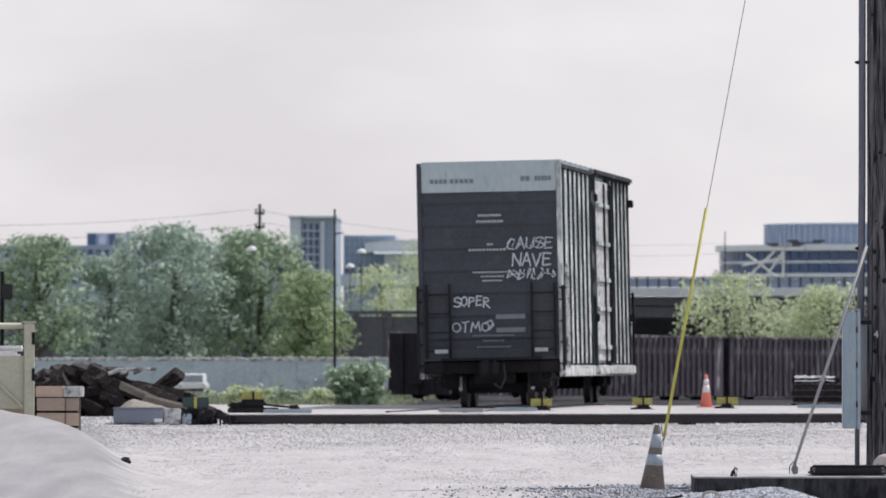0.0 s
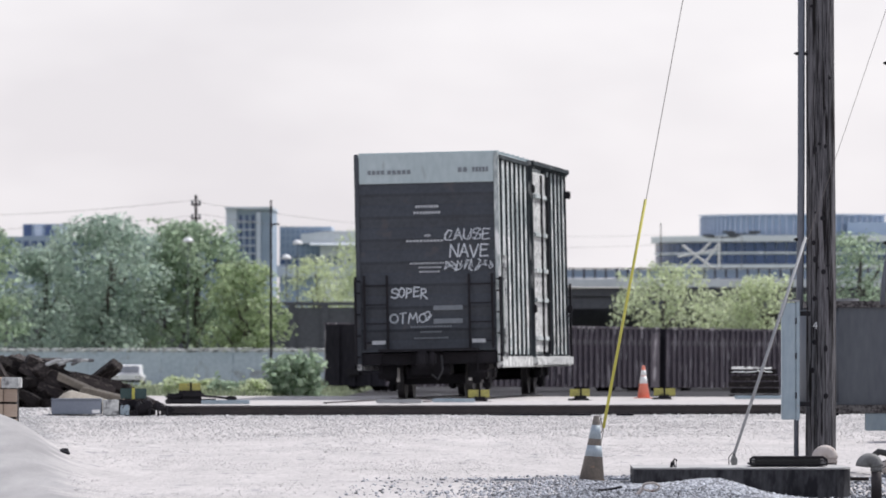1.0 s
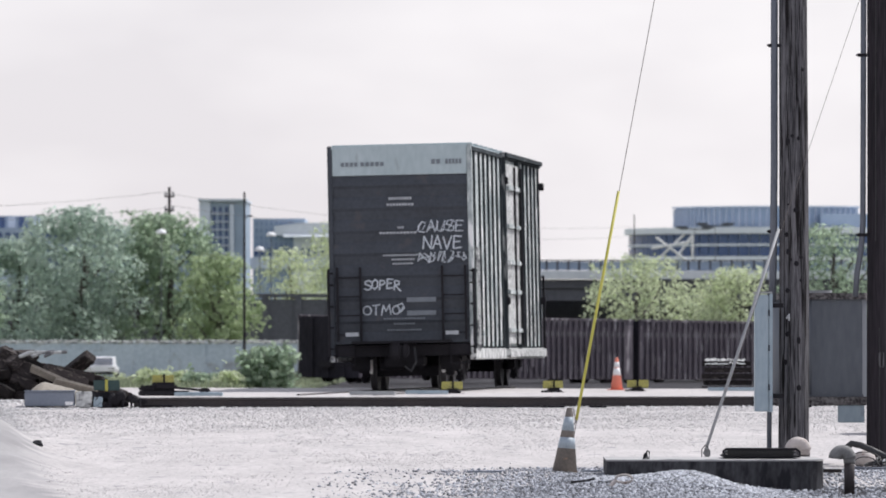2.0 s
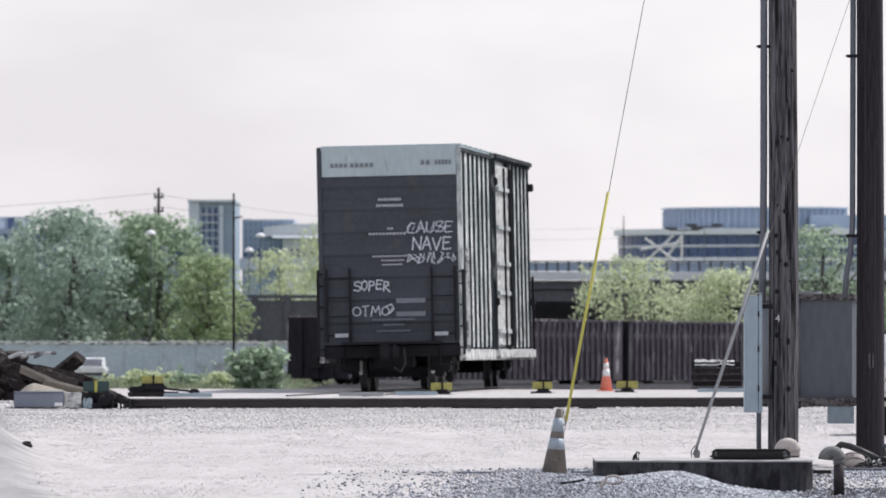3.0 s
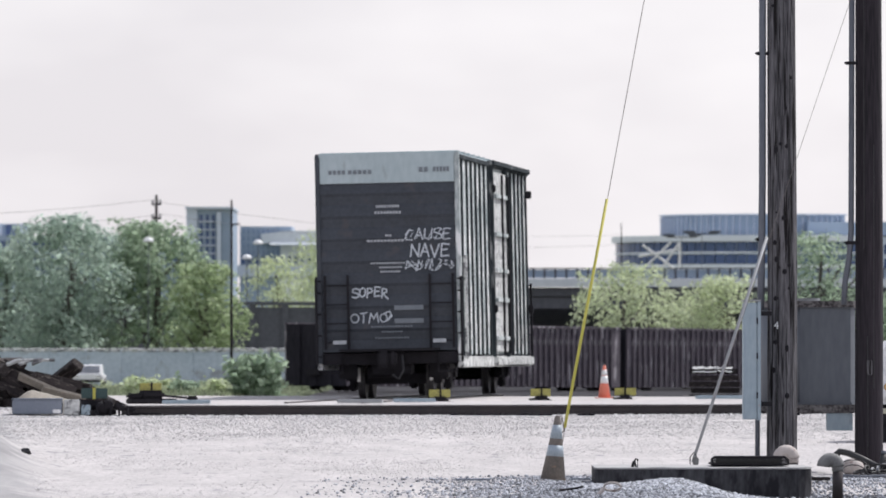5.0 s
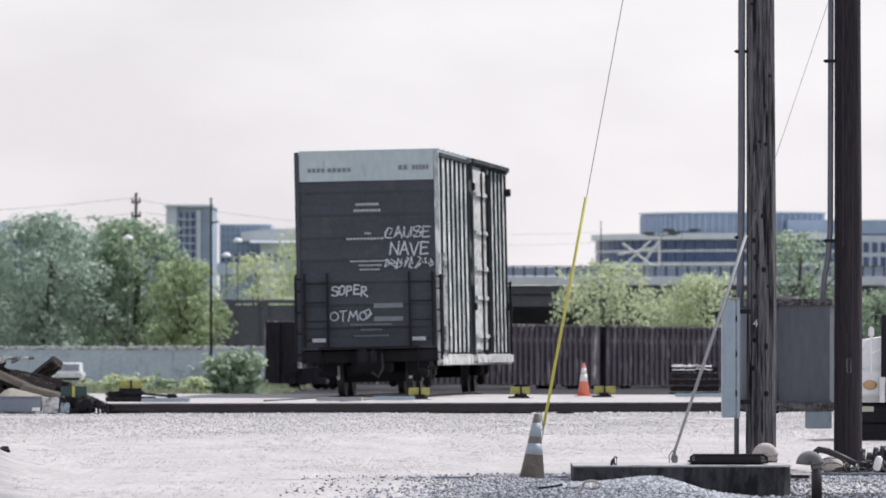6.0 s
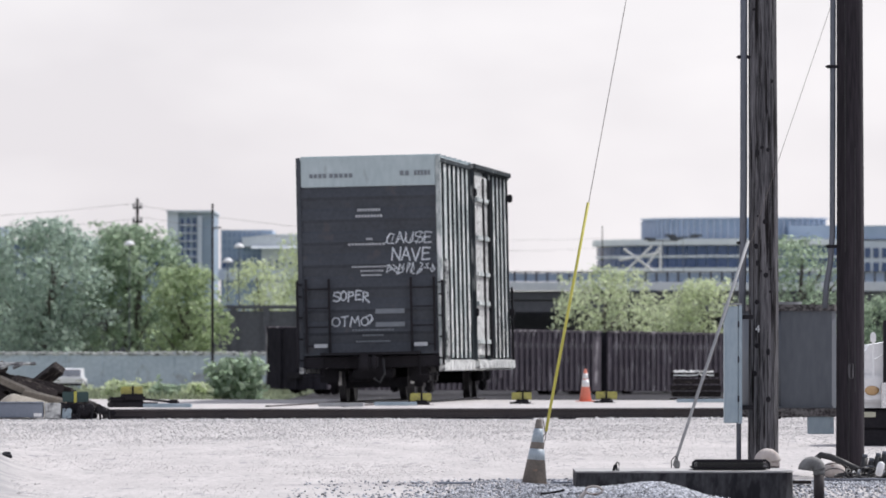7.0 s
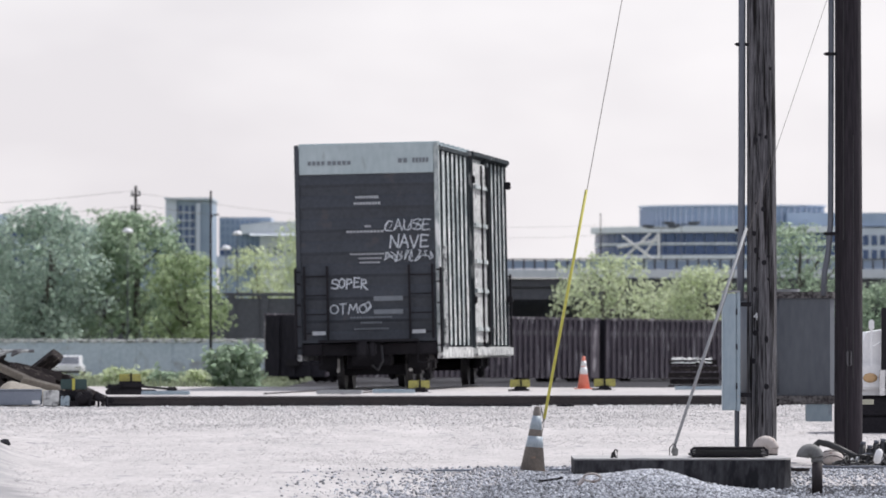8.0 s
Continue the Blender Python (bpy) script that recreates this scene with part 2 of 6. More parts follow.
# leaf greens are paled and blued to carry distance haze
M["leaf_dark"] = mat("hazy_blue_green_leaf", (0.26, 0.345, 0.295), (0.53, 0.62, 0.53), 0.7, scale=0.5, fine=3, bump=0, per_piece=0.3, through_light=0.68)
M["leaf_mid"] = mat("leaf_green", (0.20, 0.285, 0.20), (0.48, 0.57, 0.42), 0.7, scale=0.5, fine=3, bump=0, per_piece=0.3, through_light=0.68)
M["leaf_pale"] = mat("leaf_spring_green", (0.44, 0.51, 0.32), (0.68, 0.74, 0.50), 0.7, scale=0.5, fine=3, bump=0, per_piece=0.3, through_light=0.45)
M["leaf_yellow"] = mat("leaf_yellow_green", (0.25, 0.33, 0.18), (0.50, 0.585, 0.37), 0.7, scale=0.5, fine=3, bump=0, per_piece=0.3, through_light=0.6)
M["bark"] = mat("grey_brown_bark", (0.05, 0.045, 0.04), (0.12, 0.105, 0.095), 0.9, scale=4, fine=30, stretch=(1, 1, 0.2), depth=0.02)
M["grass"] = mat("dry_grass_green", (0.15, 0.19, 0.12), (0.36, 0.39, 0.26), 0.8, scale=0.4, fine=3, bump=0, per_piece=0.4, through_light=0.25)
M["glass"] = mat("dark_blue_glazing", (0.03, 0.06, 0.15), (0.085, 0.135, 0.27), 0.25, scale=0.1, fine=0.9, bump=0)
# facade colours hold the distance haze as extra blue and lightness
M["facade"] = mat("hazy_blue_grey_panel", (0.25, 0.325, 0.43), (0.36, 0.44, 0.545), 0.6, scale=0.08, fine=0.8, bump=0.1)
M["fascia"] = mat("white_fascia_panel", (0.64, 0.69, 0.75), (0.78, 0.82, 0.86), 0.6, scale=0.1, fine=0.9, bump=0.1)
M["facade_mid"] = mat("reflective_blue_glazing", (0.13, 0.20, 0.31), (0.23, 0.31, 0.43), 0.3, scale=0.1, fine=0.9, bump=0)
M["facade_pale"] = mat("hazy_pale_panel", (0.46, 0.52, 0.61), (0.60, 0.65, 0.73), 0.7, scale=0.08, fine=0.8, bump=0.1)
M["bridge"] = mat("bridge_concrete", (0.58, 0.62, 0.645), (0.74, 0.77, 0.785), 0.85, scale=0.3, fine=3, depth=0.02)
M["darkwall"] = mat("dark_blue_grey", (0.075, 0.078, 0.092), (0.125, 0.128, 0.148), 0.8, scale=0.4, fine=5, depth=0.01)
# fence fabric, its colour lifted towards pale blue for haze
M["mesh"] = mat("hazy_grey_blue_fabric", (0.34, 0.41, 0.475), (0.55, 0.62, 0.68), 0.8, scale=0.35, fine=6, depth=0.01, c=(0.30, 0.315, 0.33), c_at=0.63)
M["beige"] = mat("beige_gate_paint", (0.40, 0.395, 0.30), (0.52, 0.51, 0.40), 0.6, scale=2, fine=20, depth=0.002)
M["tan"] = mat("weathered_tan_timber", (0.36, 0.27, 0.21), (0.5, 0.4, 0.32), 0.85, scale=3, fine=30, stretch=(0.3, 3, 3), depth=0.004, per_piece=0.15)
M["spill"] = mat("tan_dirt", (0.15, 0.135, 0.11), (0.33, 0.30, 0.255), 0.95, scale=3, fine=25, depth=0.02, c=(0.16, 0.14, 0.12), c_at=0.64)
M["bluebox"] = mat("slate_blue_box_paint", (0.15, 0.175, 0.22), (0.21, 0.235, 0.28), 0.6, scale=2, fine=20, depth=0.002)
M["dgreen"] = mat("dark_green_sign_paint", (0.02, 0.05, 0.05), (0.04, 0.08, 0.075), 0.5, scale=3, fine=20, bump=0.1)
M["amber"] = mat("amber_lens", (0.42, 0.27, 0.13), (0.55, 0.36, 0.18), 0.25, scale=9, fine=40, bump=0.1)
M["chrome"] = mat("dull_chrome", (0.5, 0.5, 0.52), (0.68, 0.68, 0.7), 0.25, 0.9, scale=9, fine=40, bump=0)


# ---- helpers of this scene ----
def part(name, bm, material, parent=None, label="", smooth=False):
    me = bpy.data.meshes.new(name)
    bmesh.ops.recalc_face_normals(bm, faces=bm.faces)
    bm.to_mesh(me)
    bm.free()
    me.materials.append(M[material])
    if smooth:
        for p in me.polygons:
            p.use_smooth = True
    ob = new(name, me)
    if parent is not None:
        ob.parent = parent
    if label:
        ob["label"] = label
    return ob


def thing(name, x, y, z, label, category, rz=0.0, group="", kind="", ry=0.0):
    e = new(name)
    e.empty_display_size = 0.2
    e.matrix_world = pose(x, y, z, 0, ry, rz)
    return tagged(e, label, category, group, kind)


def box(bm, x0, x1, y0, y1, z0, z1, bevel=0.0, m=None):
    v = [bm.verts.new((x, y, z)) for x in (x0, x1) for y in (y0, y1) for z in (z0, z1)]
    fs = [bm.faces.new([v[i] for i in q]) for q in ((0, 1, 3, 2), (4, 6, 7, 5), (0, 4, 5, 1), (2, 3, 7, 6), (0, 2, 6, 4), (1, 5, 7, 3))]
    if bevel:
        r = bmesh.ops.bevel(bm, geom=list({e for f in fs for e in f.edges}), offset=bevel, segments=2, affect="EDGES")
        v = list({w for f in r["faces"] for w in f.verts} | {w for w in v if w.is_valid})
    if m is not None:
        bmesh.ops.transform(bm, matrix=m, verts=[w for w in v if w.is_valid])
    return bm


def B(*a, **k):
    return box(bmesh.new(), *a, **k)


def rod(bm, p, q, r0, r1=None, seg=12, caps=True):
    r1 = r0 if r1 is None else r1
    p, q = Vector(p), Vector(q)
    turn = (q - p).to_track_quat("Z", "Y").to_matrix()
    rings = []
    for c, r in ((p, r0), (q, r1)):
        rings.append([bm.verts.new(c + turn @ Vector((math.cos(i * math.tau / seg) * r, math.sin(i * math.tau / seg) * r, 0))) for i in range(seg)])
    for i in range(seg):
        bm.faces.new((rings[0][i], rings[0][(i + 1) % seg], rings[1][(i + 1) % seg], rings[1][i]))
    if caps:
        bm.faces.new(rings[0])
        bm.faces.new(rings[1])
    return bm


def R(*a, **k):
    return rod(bmesh.new(), *a, **k)


def pipe(bm, pts, r, seg=8):
    """A bent tube through points, with mitred rings."""
    pts = [Vector(p) for p in pts]
    rings = []
    for i, p in enumerate(pts):
        d = (pts[min(i + 1, len(pts) - 1)] - pts[max(i - 1, 0)]).normalized()
        turn = d.to_track_quat("Z", "Y").to_matrix()
        rings.append([bm.verts.new(p + turn @ Vector((math.cos(k * math.tau / seg) * r, math.sin(k * math.tau / seg) * r, 0))) for k in range(seg)])
    for a, b in zip(rings, rings[1:]):
        for k in range(seg):
            bm.faces.new((a[k], a[(k + 1) % seg], b[(k + 1) % seg], b[k]))
    bm.faces.new(rings[0])
    bm.faces.new(rings[-1])
    return bm


def lathe(bm, prof, seg=24, centre=(0, 0, 0)):
    """A solid turned about z from (radius, height) pairs."""
    cx, cy, cz = centre
    rings = []
    for r, z in prof:
        rings.append([bm.verts.new((cx + r * math.cos(i * math.tau / seg), cy + r * math.sin(i * math.tau / seg), cz + z)) for i in range(seg)])
    for a, b in zip(rings, rings[1:]):
        for i in range(seg):
            bm.faces.new((a[i], a[(i + 1) % seg], b[(i + 1) % seg], b[i]))
    bm.faces.new(rings[0])
    bm.faces.new(rings[-1])
    return bm


def sweep(bm, prof, x0, x1):
    """A profile of (y, z) pairs, closed, drawn out along x."""
    a = [bm.verts.new((x0, y, z)) for y, z in prof]
    b = [bm.verts.new((x1, y, z)) for y, z in prof]
    n = len(prof)
    for i in range(n):
        bm.faces.new((a[i], a[(i + 1) % n], b[(i + 1) % n], b[i]))
    bm.faces.new(a)
    bm.faces.new(b)
    return bm


def stroke(bm, pts, w, y, lift=0.004):
    """A flat painted line on a plane that faces -y."""
    for (x0, z0), (x1, z1) in zip(pts, pts[1:]):
        dx, dz = x1 - x0, z1 - z0
        k = w / 2 / max(1e-6, math.hypot(dx, dz))
        ox, oz, ex, ez = -dz * k, dx * k, dx * k * 0.7, dz * k * 0.7
        q = [(x0 - ex + ox, z0 - ez + oz), (x0 - ex - ox, z0 - ez - oz), (x1 + ex - ox, z1 + ez - oz), (x1 + ex + ox, z1 + ez + oz)]
        f = [bm.verts.new((x, y - lift, z)) for x, z in q]
        g = [bm.verts.new((x, y, z)) for x, z in q]
        bm.faces.new(f)
        for i in range(4):
            bm.faces.new((f[i], f[(i + 1) % 4], g[(i + 1) % 4], g[i]))
    return bm


def lettering(text, size, material, parent, m, name="lettering", label="", shear=0.0, spacing=1.0):
    cu = bpy.data.curves.new(name, "FONT")
    cu.body, cu.size, cu.extrude, cu.shear, cu.align_x, cu.space_character = text, size, 0.002, shear, "LEFT", spacing
    tmp = new("lettering_tmp", cu)
    bpy.context.view_layer.update()
    me = bpy.data.meshes.new_from_object(tmp.evaluated_get(bpy.context.evaluated_depsgraph_get()))
    bpy.data.objects.remove(tmp)
    bpy.data.curves.remove(cu)
    me.materials.clear()
    me.materials.append(M[material])
    ob = new(name, me)
    ob.parent = parent
    ob.matrix_basis = m
    if label:
        ob["label"] = label
    return ob


rnd = random.Random(7)


# ---- ground ----
PROFILE = [(-400, 0.0), (40, -0.06), (78, -0.03), (93, 0.0), (120, 0.12), (144, 0.27), (150, 0.31), (152, 0.41), (160, 0.43), (188, 0.43), (197, 0.49), (206, 0.1), (240, 0.0), (300, -0.16), (420, -0.2), (4500, -0.3)]


TRACK_SLOPE = 0.36   # the near track runs away to the right


def ground_z(x, y):
    q = y - TRACK_SLOPE * max(-9.0, min(11.0, x)) * max(0.0, min(1.0, (y - 108) / 30)) * max(0.0, min(1.0, (215 - y) / 30))
    for (y0, z0), (y1, z1) in zip(PROFILE, PROFILE[1:]):
        if q <= y1:
            z = z0 + (z1 - z0) * max(0.0, (q - y0) / (y1 - y0))
            break
    else:
        z = PROFILE[-1][1]
    if 60 < y < 145:
        # dirt bank on the near side
        w = 1 / (1 + math.exp(max(-40.0, min(40.0, (x + 5.62 + 0.06 * (y - 104)) / 0.22))))
        bank = (0.55 + 0.16 * min(1.6, max(0.0, -5.9 - x))) * w * math.exp(-((y - 106) / (11 if y > 106 else 19)) ** 2)
        # heap of crushed stone in front of the slab
        heap = 0.105 * math.exp(-((x - 2.25) / 0.47) ** 2 - ((y - 88.6) / 1.1) ** 2)
        # the ground dips beyond the pad
        heap -= 0.2 / (1 + math.exp(max(-40.0, min(40.0, (2.7 - x) / 0.3)))) * math.exp(-((y - 86) / 5.5) ** 4)
        z += bank + heap + 0.012 * noise.noise((x * 0.9, y * 0.25, 0)) + 0.02 * noise.noise((x * 0.3, y * 0.08, 3)) + 0.03 * w * noise.noise((x * 2.2, y * 0.5, 7)) + 0.015 * w * noise.noise((x * 6, y * 1.4, 9))
    return z


def ground():
    xs = [-3000, -800, -200, -60, -25] + [-14 + 0.2 * i for i in range(141)] + [25, 60, 200, 800, 3000]
    ys = [-400, -60, 0, 30, 50, 60, 66, 70, 74] + [76 + 0.4 * i for i in range(100)] + [117 + i for i in range(24)] + [141 + 0.4 * i for i in range(50)] + [162, 165, 170, 180, 190, 200, 205, 212, 225, 240, 270, 300, 420, 800, 1500, 3000, 4500]
    bm = bmesh.new()
    g = [[bm.verts.new((x, y, ground_z(x, y))) for y in ys] for x in xs]
    for i in range(len(xs) - 1):
        for j in range(len(ys) - 1):
            bm.faces.new((g[i][j], g[i + 1][j], g[i + 1][j + 1], g[i][j + 1]))
    for f in bm.faces:
        c = f.calc_center_median()
        q = c.y - TRACK_SLOPE * max(-9.0, min(11.0, c.x))
        # dark bed below the loose stone stands in for shaded gaps
        stony = 77 < c.y < 91 and c.x < 8 and c.x + 0.06 * (88 - c.y) > 0.7
        f.material_index = 1 if stony else 0 if q < 190 or abs(c.x) > 40 and c.y < 150 else (1 if c.y < 240 or c.y < 460 and -6 < c.x < 60 else 2)
    ob = part("ground", bm, "dirt", smooth=True)
    for k in ("bed", "field"):
        ob.data.materials.append(M[k])
    tagged(ob, "pale dusty gravel lot rising to the tracks", "ground", kind="structure")


ground()


# ---- boxcar ----
def boxcar():
    e = thing("boxcar", -1.525, 179.1, 0.457, "tall boxcar with black ribbed end, grey top band, weathered grey-green sides", "boxcar", -4.85, ry=-1.2)
    w, L, z0, z1 = 1.48, 18.9, 0.97, 5.235
    # corrugated end: closed profile of alternating raised and recessed panels
    prof = [(0.12, z0)]
    pitch = (4.55 - z0) / 15
    for i in range(15):
        a, b = z0 + i * pitch, z0 + (i + 1) * pitch
        # each rib: a face leaning back to the sky, then an undercut back to the sheet
        prof += [(0.0, a + 0.03), (0.034, b - 0.02)] if i % 2 == 0 else [(0.052, a + 0.03), (0.034, b - 0.03)]
    prof += [(0.02, 4.55), (0.12, 4.55)]
    part("end_wall", sweep(bmesh.new(), prof, -w + 0.05, w - 0.05), "black", e, "matt black ribbed end wall")
    part("end_band", B(-w + 0.05, w - 0.05, 0.005, 0.12, 4.554, z1 - 0.07, bevel=0.012), "grey", e, "pale grey top band of the end wall")
    for s in (-1, 1):
        part("corner_post", B(s * w - 0.05, s * w + 0.05, -0.005, 0.14, 0.75, z1 - 0.05, bevel=0.012), "side" if s > 0 else "black", e)
    part("body", B(-w - 0.005, w + 0.005, 0.145, L - 0.05, 0.9, z1 - 0.12), "side", e, "grey-green side panels streaked chalky white")
    part("end_wall", B(-w + 0.03, w - 0.03, L - 0.05, L + 0.02, 0.9, z1 - 0.07), "black", e)
    # shallow pitched roof with cross seams
    bm = sweep(bmesh.new(), [(-w - 0.008, z1 - 0.12), (-w - 0.008, z1 - 0.068), (0, z1 - 0.05), (w + 0.008, z1 - 0.068), (w + 0.008, z1 - 0.12)], 0, L)
    bmesh.ops.transform(bm, matrix=Matrix(((0, 1, 0, 0), (1, 0, 0, 0), (0, 0, 1, 0), (0, 0, 0, 1))), verts=bm.verts)
    roof = part("roof", bm, "grey", e)
    bm = bmesh.new()
    for i in range(14):
        box(bm, -w - 0.015, w + 0.015, 0.7 + i * 1.3, 0.76 + i * 1.3, z1 - 0.11, z1 - 0.01)
    part("roof_seam", bm, "grey", roof)
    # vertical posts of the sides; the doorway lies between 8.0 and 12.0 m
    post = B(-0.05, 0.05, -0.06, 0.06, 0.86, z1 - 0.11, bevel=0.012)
    # the dark post colour paints in the shaded rib faces
    first = part("side_post", post, "post", e, "side post coloured dark for its shaded face")
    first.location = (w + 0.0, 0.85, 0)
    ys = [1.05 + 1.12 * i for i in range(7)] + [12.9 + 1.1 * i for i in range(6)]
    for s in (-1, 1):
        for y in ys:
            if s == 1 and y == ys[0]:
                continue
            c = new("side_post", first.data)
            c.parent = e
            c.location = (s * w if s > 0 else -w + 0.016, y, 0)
    for s in (-1, 1):
        part("side_sill", B(s * w - 0.07, s * w + 0.07, 0.05, L, 0.62, 0.86, bevel=0.02), "sill", e, "chalky white side sill")
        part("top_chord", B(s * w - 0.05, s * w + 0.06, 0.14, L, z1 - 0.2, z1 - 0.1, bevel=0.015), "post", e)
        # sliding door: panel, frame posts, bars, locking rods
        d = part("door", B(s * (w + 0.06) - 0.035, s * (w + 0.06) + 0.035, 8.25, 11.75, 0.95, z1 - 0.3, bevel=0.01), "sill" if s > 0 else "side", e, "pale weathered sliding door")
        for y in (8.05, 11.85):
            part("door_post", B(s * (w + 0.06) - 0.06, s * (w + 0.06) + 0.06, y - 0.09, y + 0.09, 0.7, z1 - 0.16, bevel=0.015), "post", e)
        for z in (1.25, 2.1, 2.75, 3.55, 4.4):
            part("door_bar", B(s * (w + 0.12) - 0.03, s * (w + 0.12) + 0.04, 8.3, 11.7, z - 0.05, z + 0.05, bevel=0.012), "side", d)
        for y in (9.8, 11.5):
            part("locking_rod", R((s * (w + 0.17), y, 0.9), (s * (w + 0.17), y, z1 - 0.35), 0.028), "under", d)
        part("door_track", B(s * (w + 0.05) - 0.06, s * (w + 0.1) + 0.06, 7.9, 18.2, z1 - 0.16, z1 - 0.06, bevel=0.01), "post", e)
        part("door_track", B(s * (w + 0.05) - 0.06, s * (w + 0.1) + 0.07, 7.9, 18.2, 0.66, 0.84, bevel=0.01), "sill", e)
        for y, z in ((8.05, 4.55), (18.3, 4.6), (8.05, 1.9), (18.3, 1.95)) if s > 0 else ():
            part("bracket", B(s * (w + 0.1) - 0.05, s * (w + 0.1) + 0.07, y - 0.09, y + 0.09, z - 0.09, z + 0.09, bevel=0.02), "under", e)
        # side ladder near the end and hand rails beyond the ends
        lad = part("ladder", bmesh_ladder(s * (w + 0.1), 0.3, 0.8, 0.8, 3.0 if s > 0 else 2.6, 6), "sill" if s > 0 else "under", e)
        for y in (-0.16, L + 0.16):
            bm = R((s * (w + 0.06), y, 0.75), (s * (w + 0.06), y, 2.55), 0.028)
            for z in (0.9, 1.35, 1.8, 2.25, 2.5):
                rod(bm, (s * (w + 0.06), y, z), (s * (w - 0.02), y * 0.2 if y < 0 else y - 0.14, z), 0.018, seg=8)
            part("grab_rail", bm, "under", e)
    part("paint_patch", B(w + 0.006, w + 0.011, 0.2, 0.62, 3.25, 4.5), "sill", e, "white patch of fresh paint by the corner")
    part("paint_patch", B(w + 0.006, w + 0.011, 7.2, 7.75, 1.5, 2.2), "sill", e, "white patch of fresh paint by the door")
    r3 = random.Random(8)
    for k in range(46):
        y0, z0p = r3.choice((r3.uniform(1.2, 7.6), r3.uniform(12.6, 18.2))), r3.uniform(0.9, 1.25)
        hp, wp = r3.uniform(0.2, 1.0) * r3.uniform(0.4, 1.3), r3.uniform(0.12, 0.5)
        bm = bmesh.new()
        q = [(y0, z0p), (y0 + wp, z0p + 0.05), (y0 + wp * 0.9, z0p + hp * 0.7), (y0 + wp * 0.5, z0p + hp), (y0 + wp * 0.1, z0p + hp * 0.6)]
        lo = [bm.verts.new((w + 0.0055, a, b)) for a, b in q]
        hi = [bm.verts.new((w + 0.009, a, b)) for a, b in q]
        bm.faces.new(lo), bm.faces.new(hi)
        for i in range(5):
            bm.faces.new((lo[i], lo[(i + 1) % 5], hi[(i + 1) % 5], hi[i]))
        part("paint_patch", bm, "sill", e, "chalky white paint smear low on the side")
    # end ladders, crossover platform, tags
    for x in (-1.36, -0.87, 0.87, 1.36):
        part("end_ladder_rail", B(x - 0.025, x + 0.025, -0.11, -0.05, 1.05, 2.62, bevel=0.006), "under", e)
    for x0, x1 in ((-1.36, -0.87), (0.87, 1.36)):
        for z in (1.2, 1.6, 2.0, 2.4):
            part("rung", R((x0, -0.08, z), (x1, -0.08, z), 0.014, seg=8), "under", e)
    part("platform", B(-1.05, 1.05, -0.42, 0.0, 1.0, 1.05), "under", e)
    part("end_sill", B(-w + 0.02, w - 0.02, -0.02, 0.2, 0.72, 0.968, bevel=0.02), "under", e)
    for s in (-1, 1):
        bm = pipe(bmesh.new(), [(s * 1.42, -0.03, 0.98), (s * 1.42, -0.06, 0.55), (s * 1.02, -0.06, 0.55), (s * 1.02, -0.03, 0.98)], 0.022)
        part("step", bm, "under", e, "bent steel foot step")
        part("reflector_plate", B(s * 1.06 - 0.14, s * 1.06 + 0.14, -0.13, -0.112, 1.16, 1.24), "stencil", e, "pale reflector plate")
    part("brake_beam", B(-0.98, 0.98, 1.12, 1.24, 0.3, 0.52, bevel=0.02), "under", e)
    part("brake_cylinder", R((-0.55, 0.7, 0.56), (-0.05, 0.7, 0.56), 0.13, seg=16), "under", e, smooth=True)
    part("draft_gear", B(-0.42, 0.42, 0.15, 1.0, 0.5, 0.719, bevel=0.03), "under", e)
    for x in (-0.95, 0.95):
        part("bolster_web", B(x - 0.2, x + 0.2, 0.5, 0.56, 0.42, 0.719, bevel=0.02), "under", e)
    part("coupler", coupler_mesh(), "under", e, "grimy knuckle coupler")
    part("brake_hose", pipe(bmesh.new(), [(0.28, -0.35, 0.9), (0.32, -0.55, 0.6), (0.22, -0.62, 0.4), (0.1, -0.66, 0.5)], 0.025), "hose", e)
    part("centre_sill", B(-0.25, 0.25, -0.2, L + 0.2, 0.72, 0.96), "under", e)
    # trucks
    for yb in (2.35, L - 2.35):
        tr = part("truck", truck_frame(), "under", e, "cast steel truck under the car")
        tr.location = (0, yb, 0)
        for dy in (-0.9, 0.9):
            ax = part("axle", R((-1.0, dy, 0.46), (1.0, dy, 0.46), 0.075), "under", tr)
            for s in (-1, 1):
                bm = lathe(bmesh.new(), [(0.12, -0.09), (0.2, -0.05), (0.36, -0.04), (0.40, -0.065), (0.455, -0.065), (0.46, 0.05), (0.49, 0.06), (0.49, 0.085), (0.38, 0.085), (0.2, 0.05), (0.12, 0.07)], 32)
                bmesh.ops.transform(bm, matrix=pose(s * 0.74, dy, 0.46, 0, -90 * s, 0), verts=bm.verts)
                part("wheel", bm, "wheel", tr, smooth=False)
    # bright blocks added as highlights of the sunlit wheel treads
    for s in (-1, 1):
        part("tread_shine", B(s * 0.77 - 0.035, s * 0.77 + 0.035, 0.9, 0.945, 0.36, 0.66, bevel=0.012), "railtop", e, "bright block added as highlight of the lit wheel tread")
    # lettering as plain bars, spray tags
    def bars(x, z, wd, h, m="stencil", n=1, y=-0.003):
        bm = bmesh.new()
        cell = wd / n
        for i in range(n):
            box(bm, x + i * cell, x + (i + (0.72 if n > 1 else 1)) * cell, y - 0.006, y, z, z + h)
        part("stencil", bm, m, e)["kind"] = "stuff"
    bars(-1.24, 4.75, 0.38, 0.085, "stencil_dark", 4)
    bars(-0.82, 4.75, 0.52, 0.085, "stencil_dark", 5)
    bars(0.68, 4.77, 0.22, 0.10, "stencil_dark", 2)
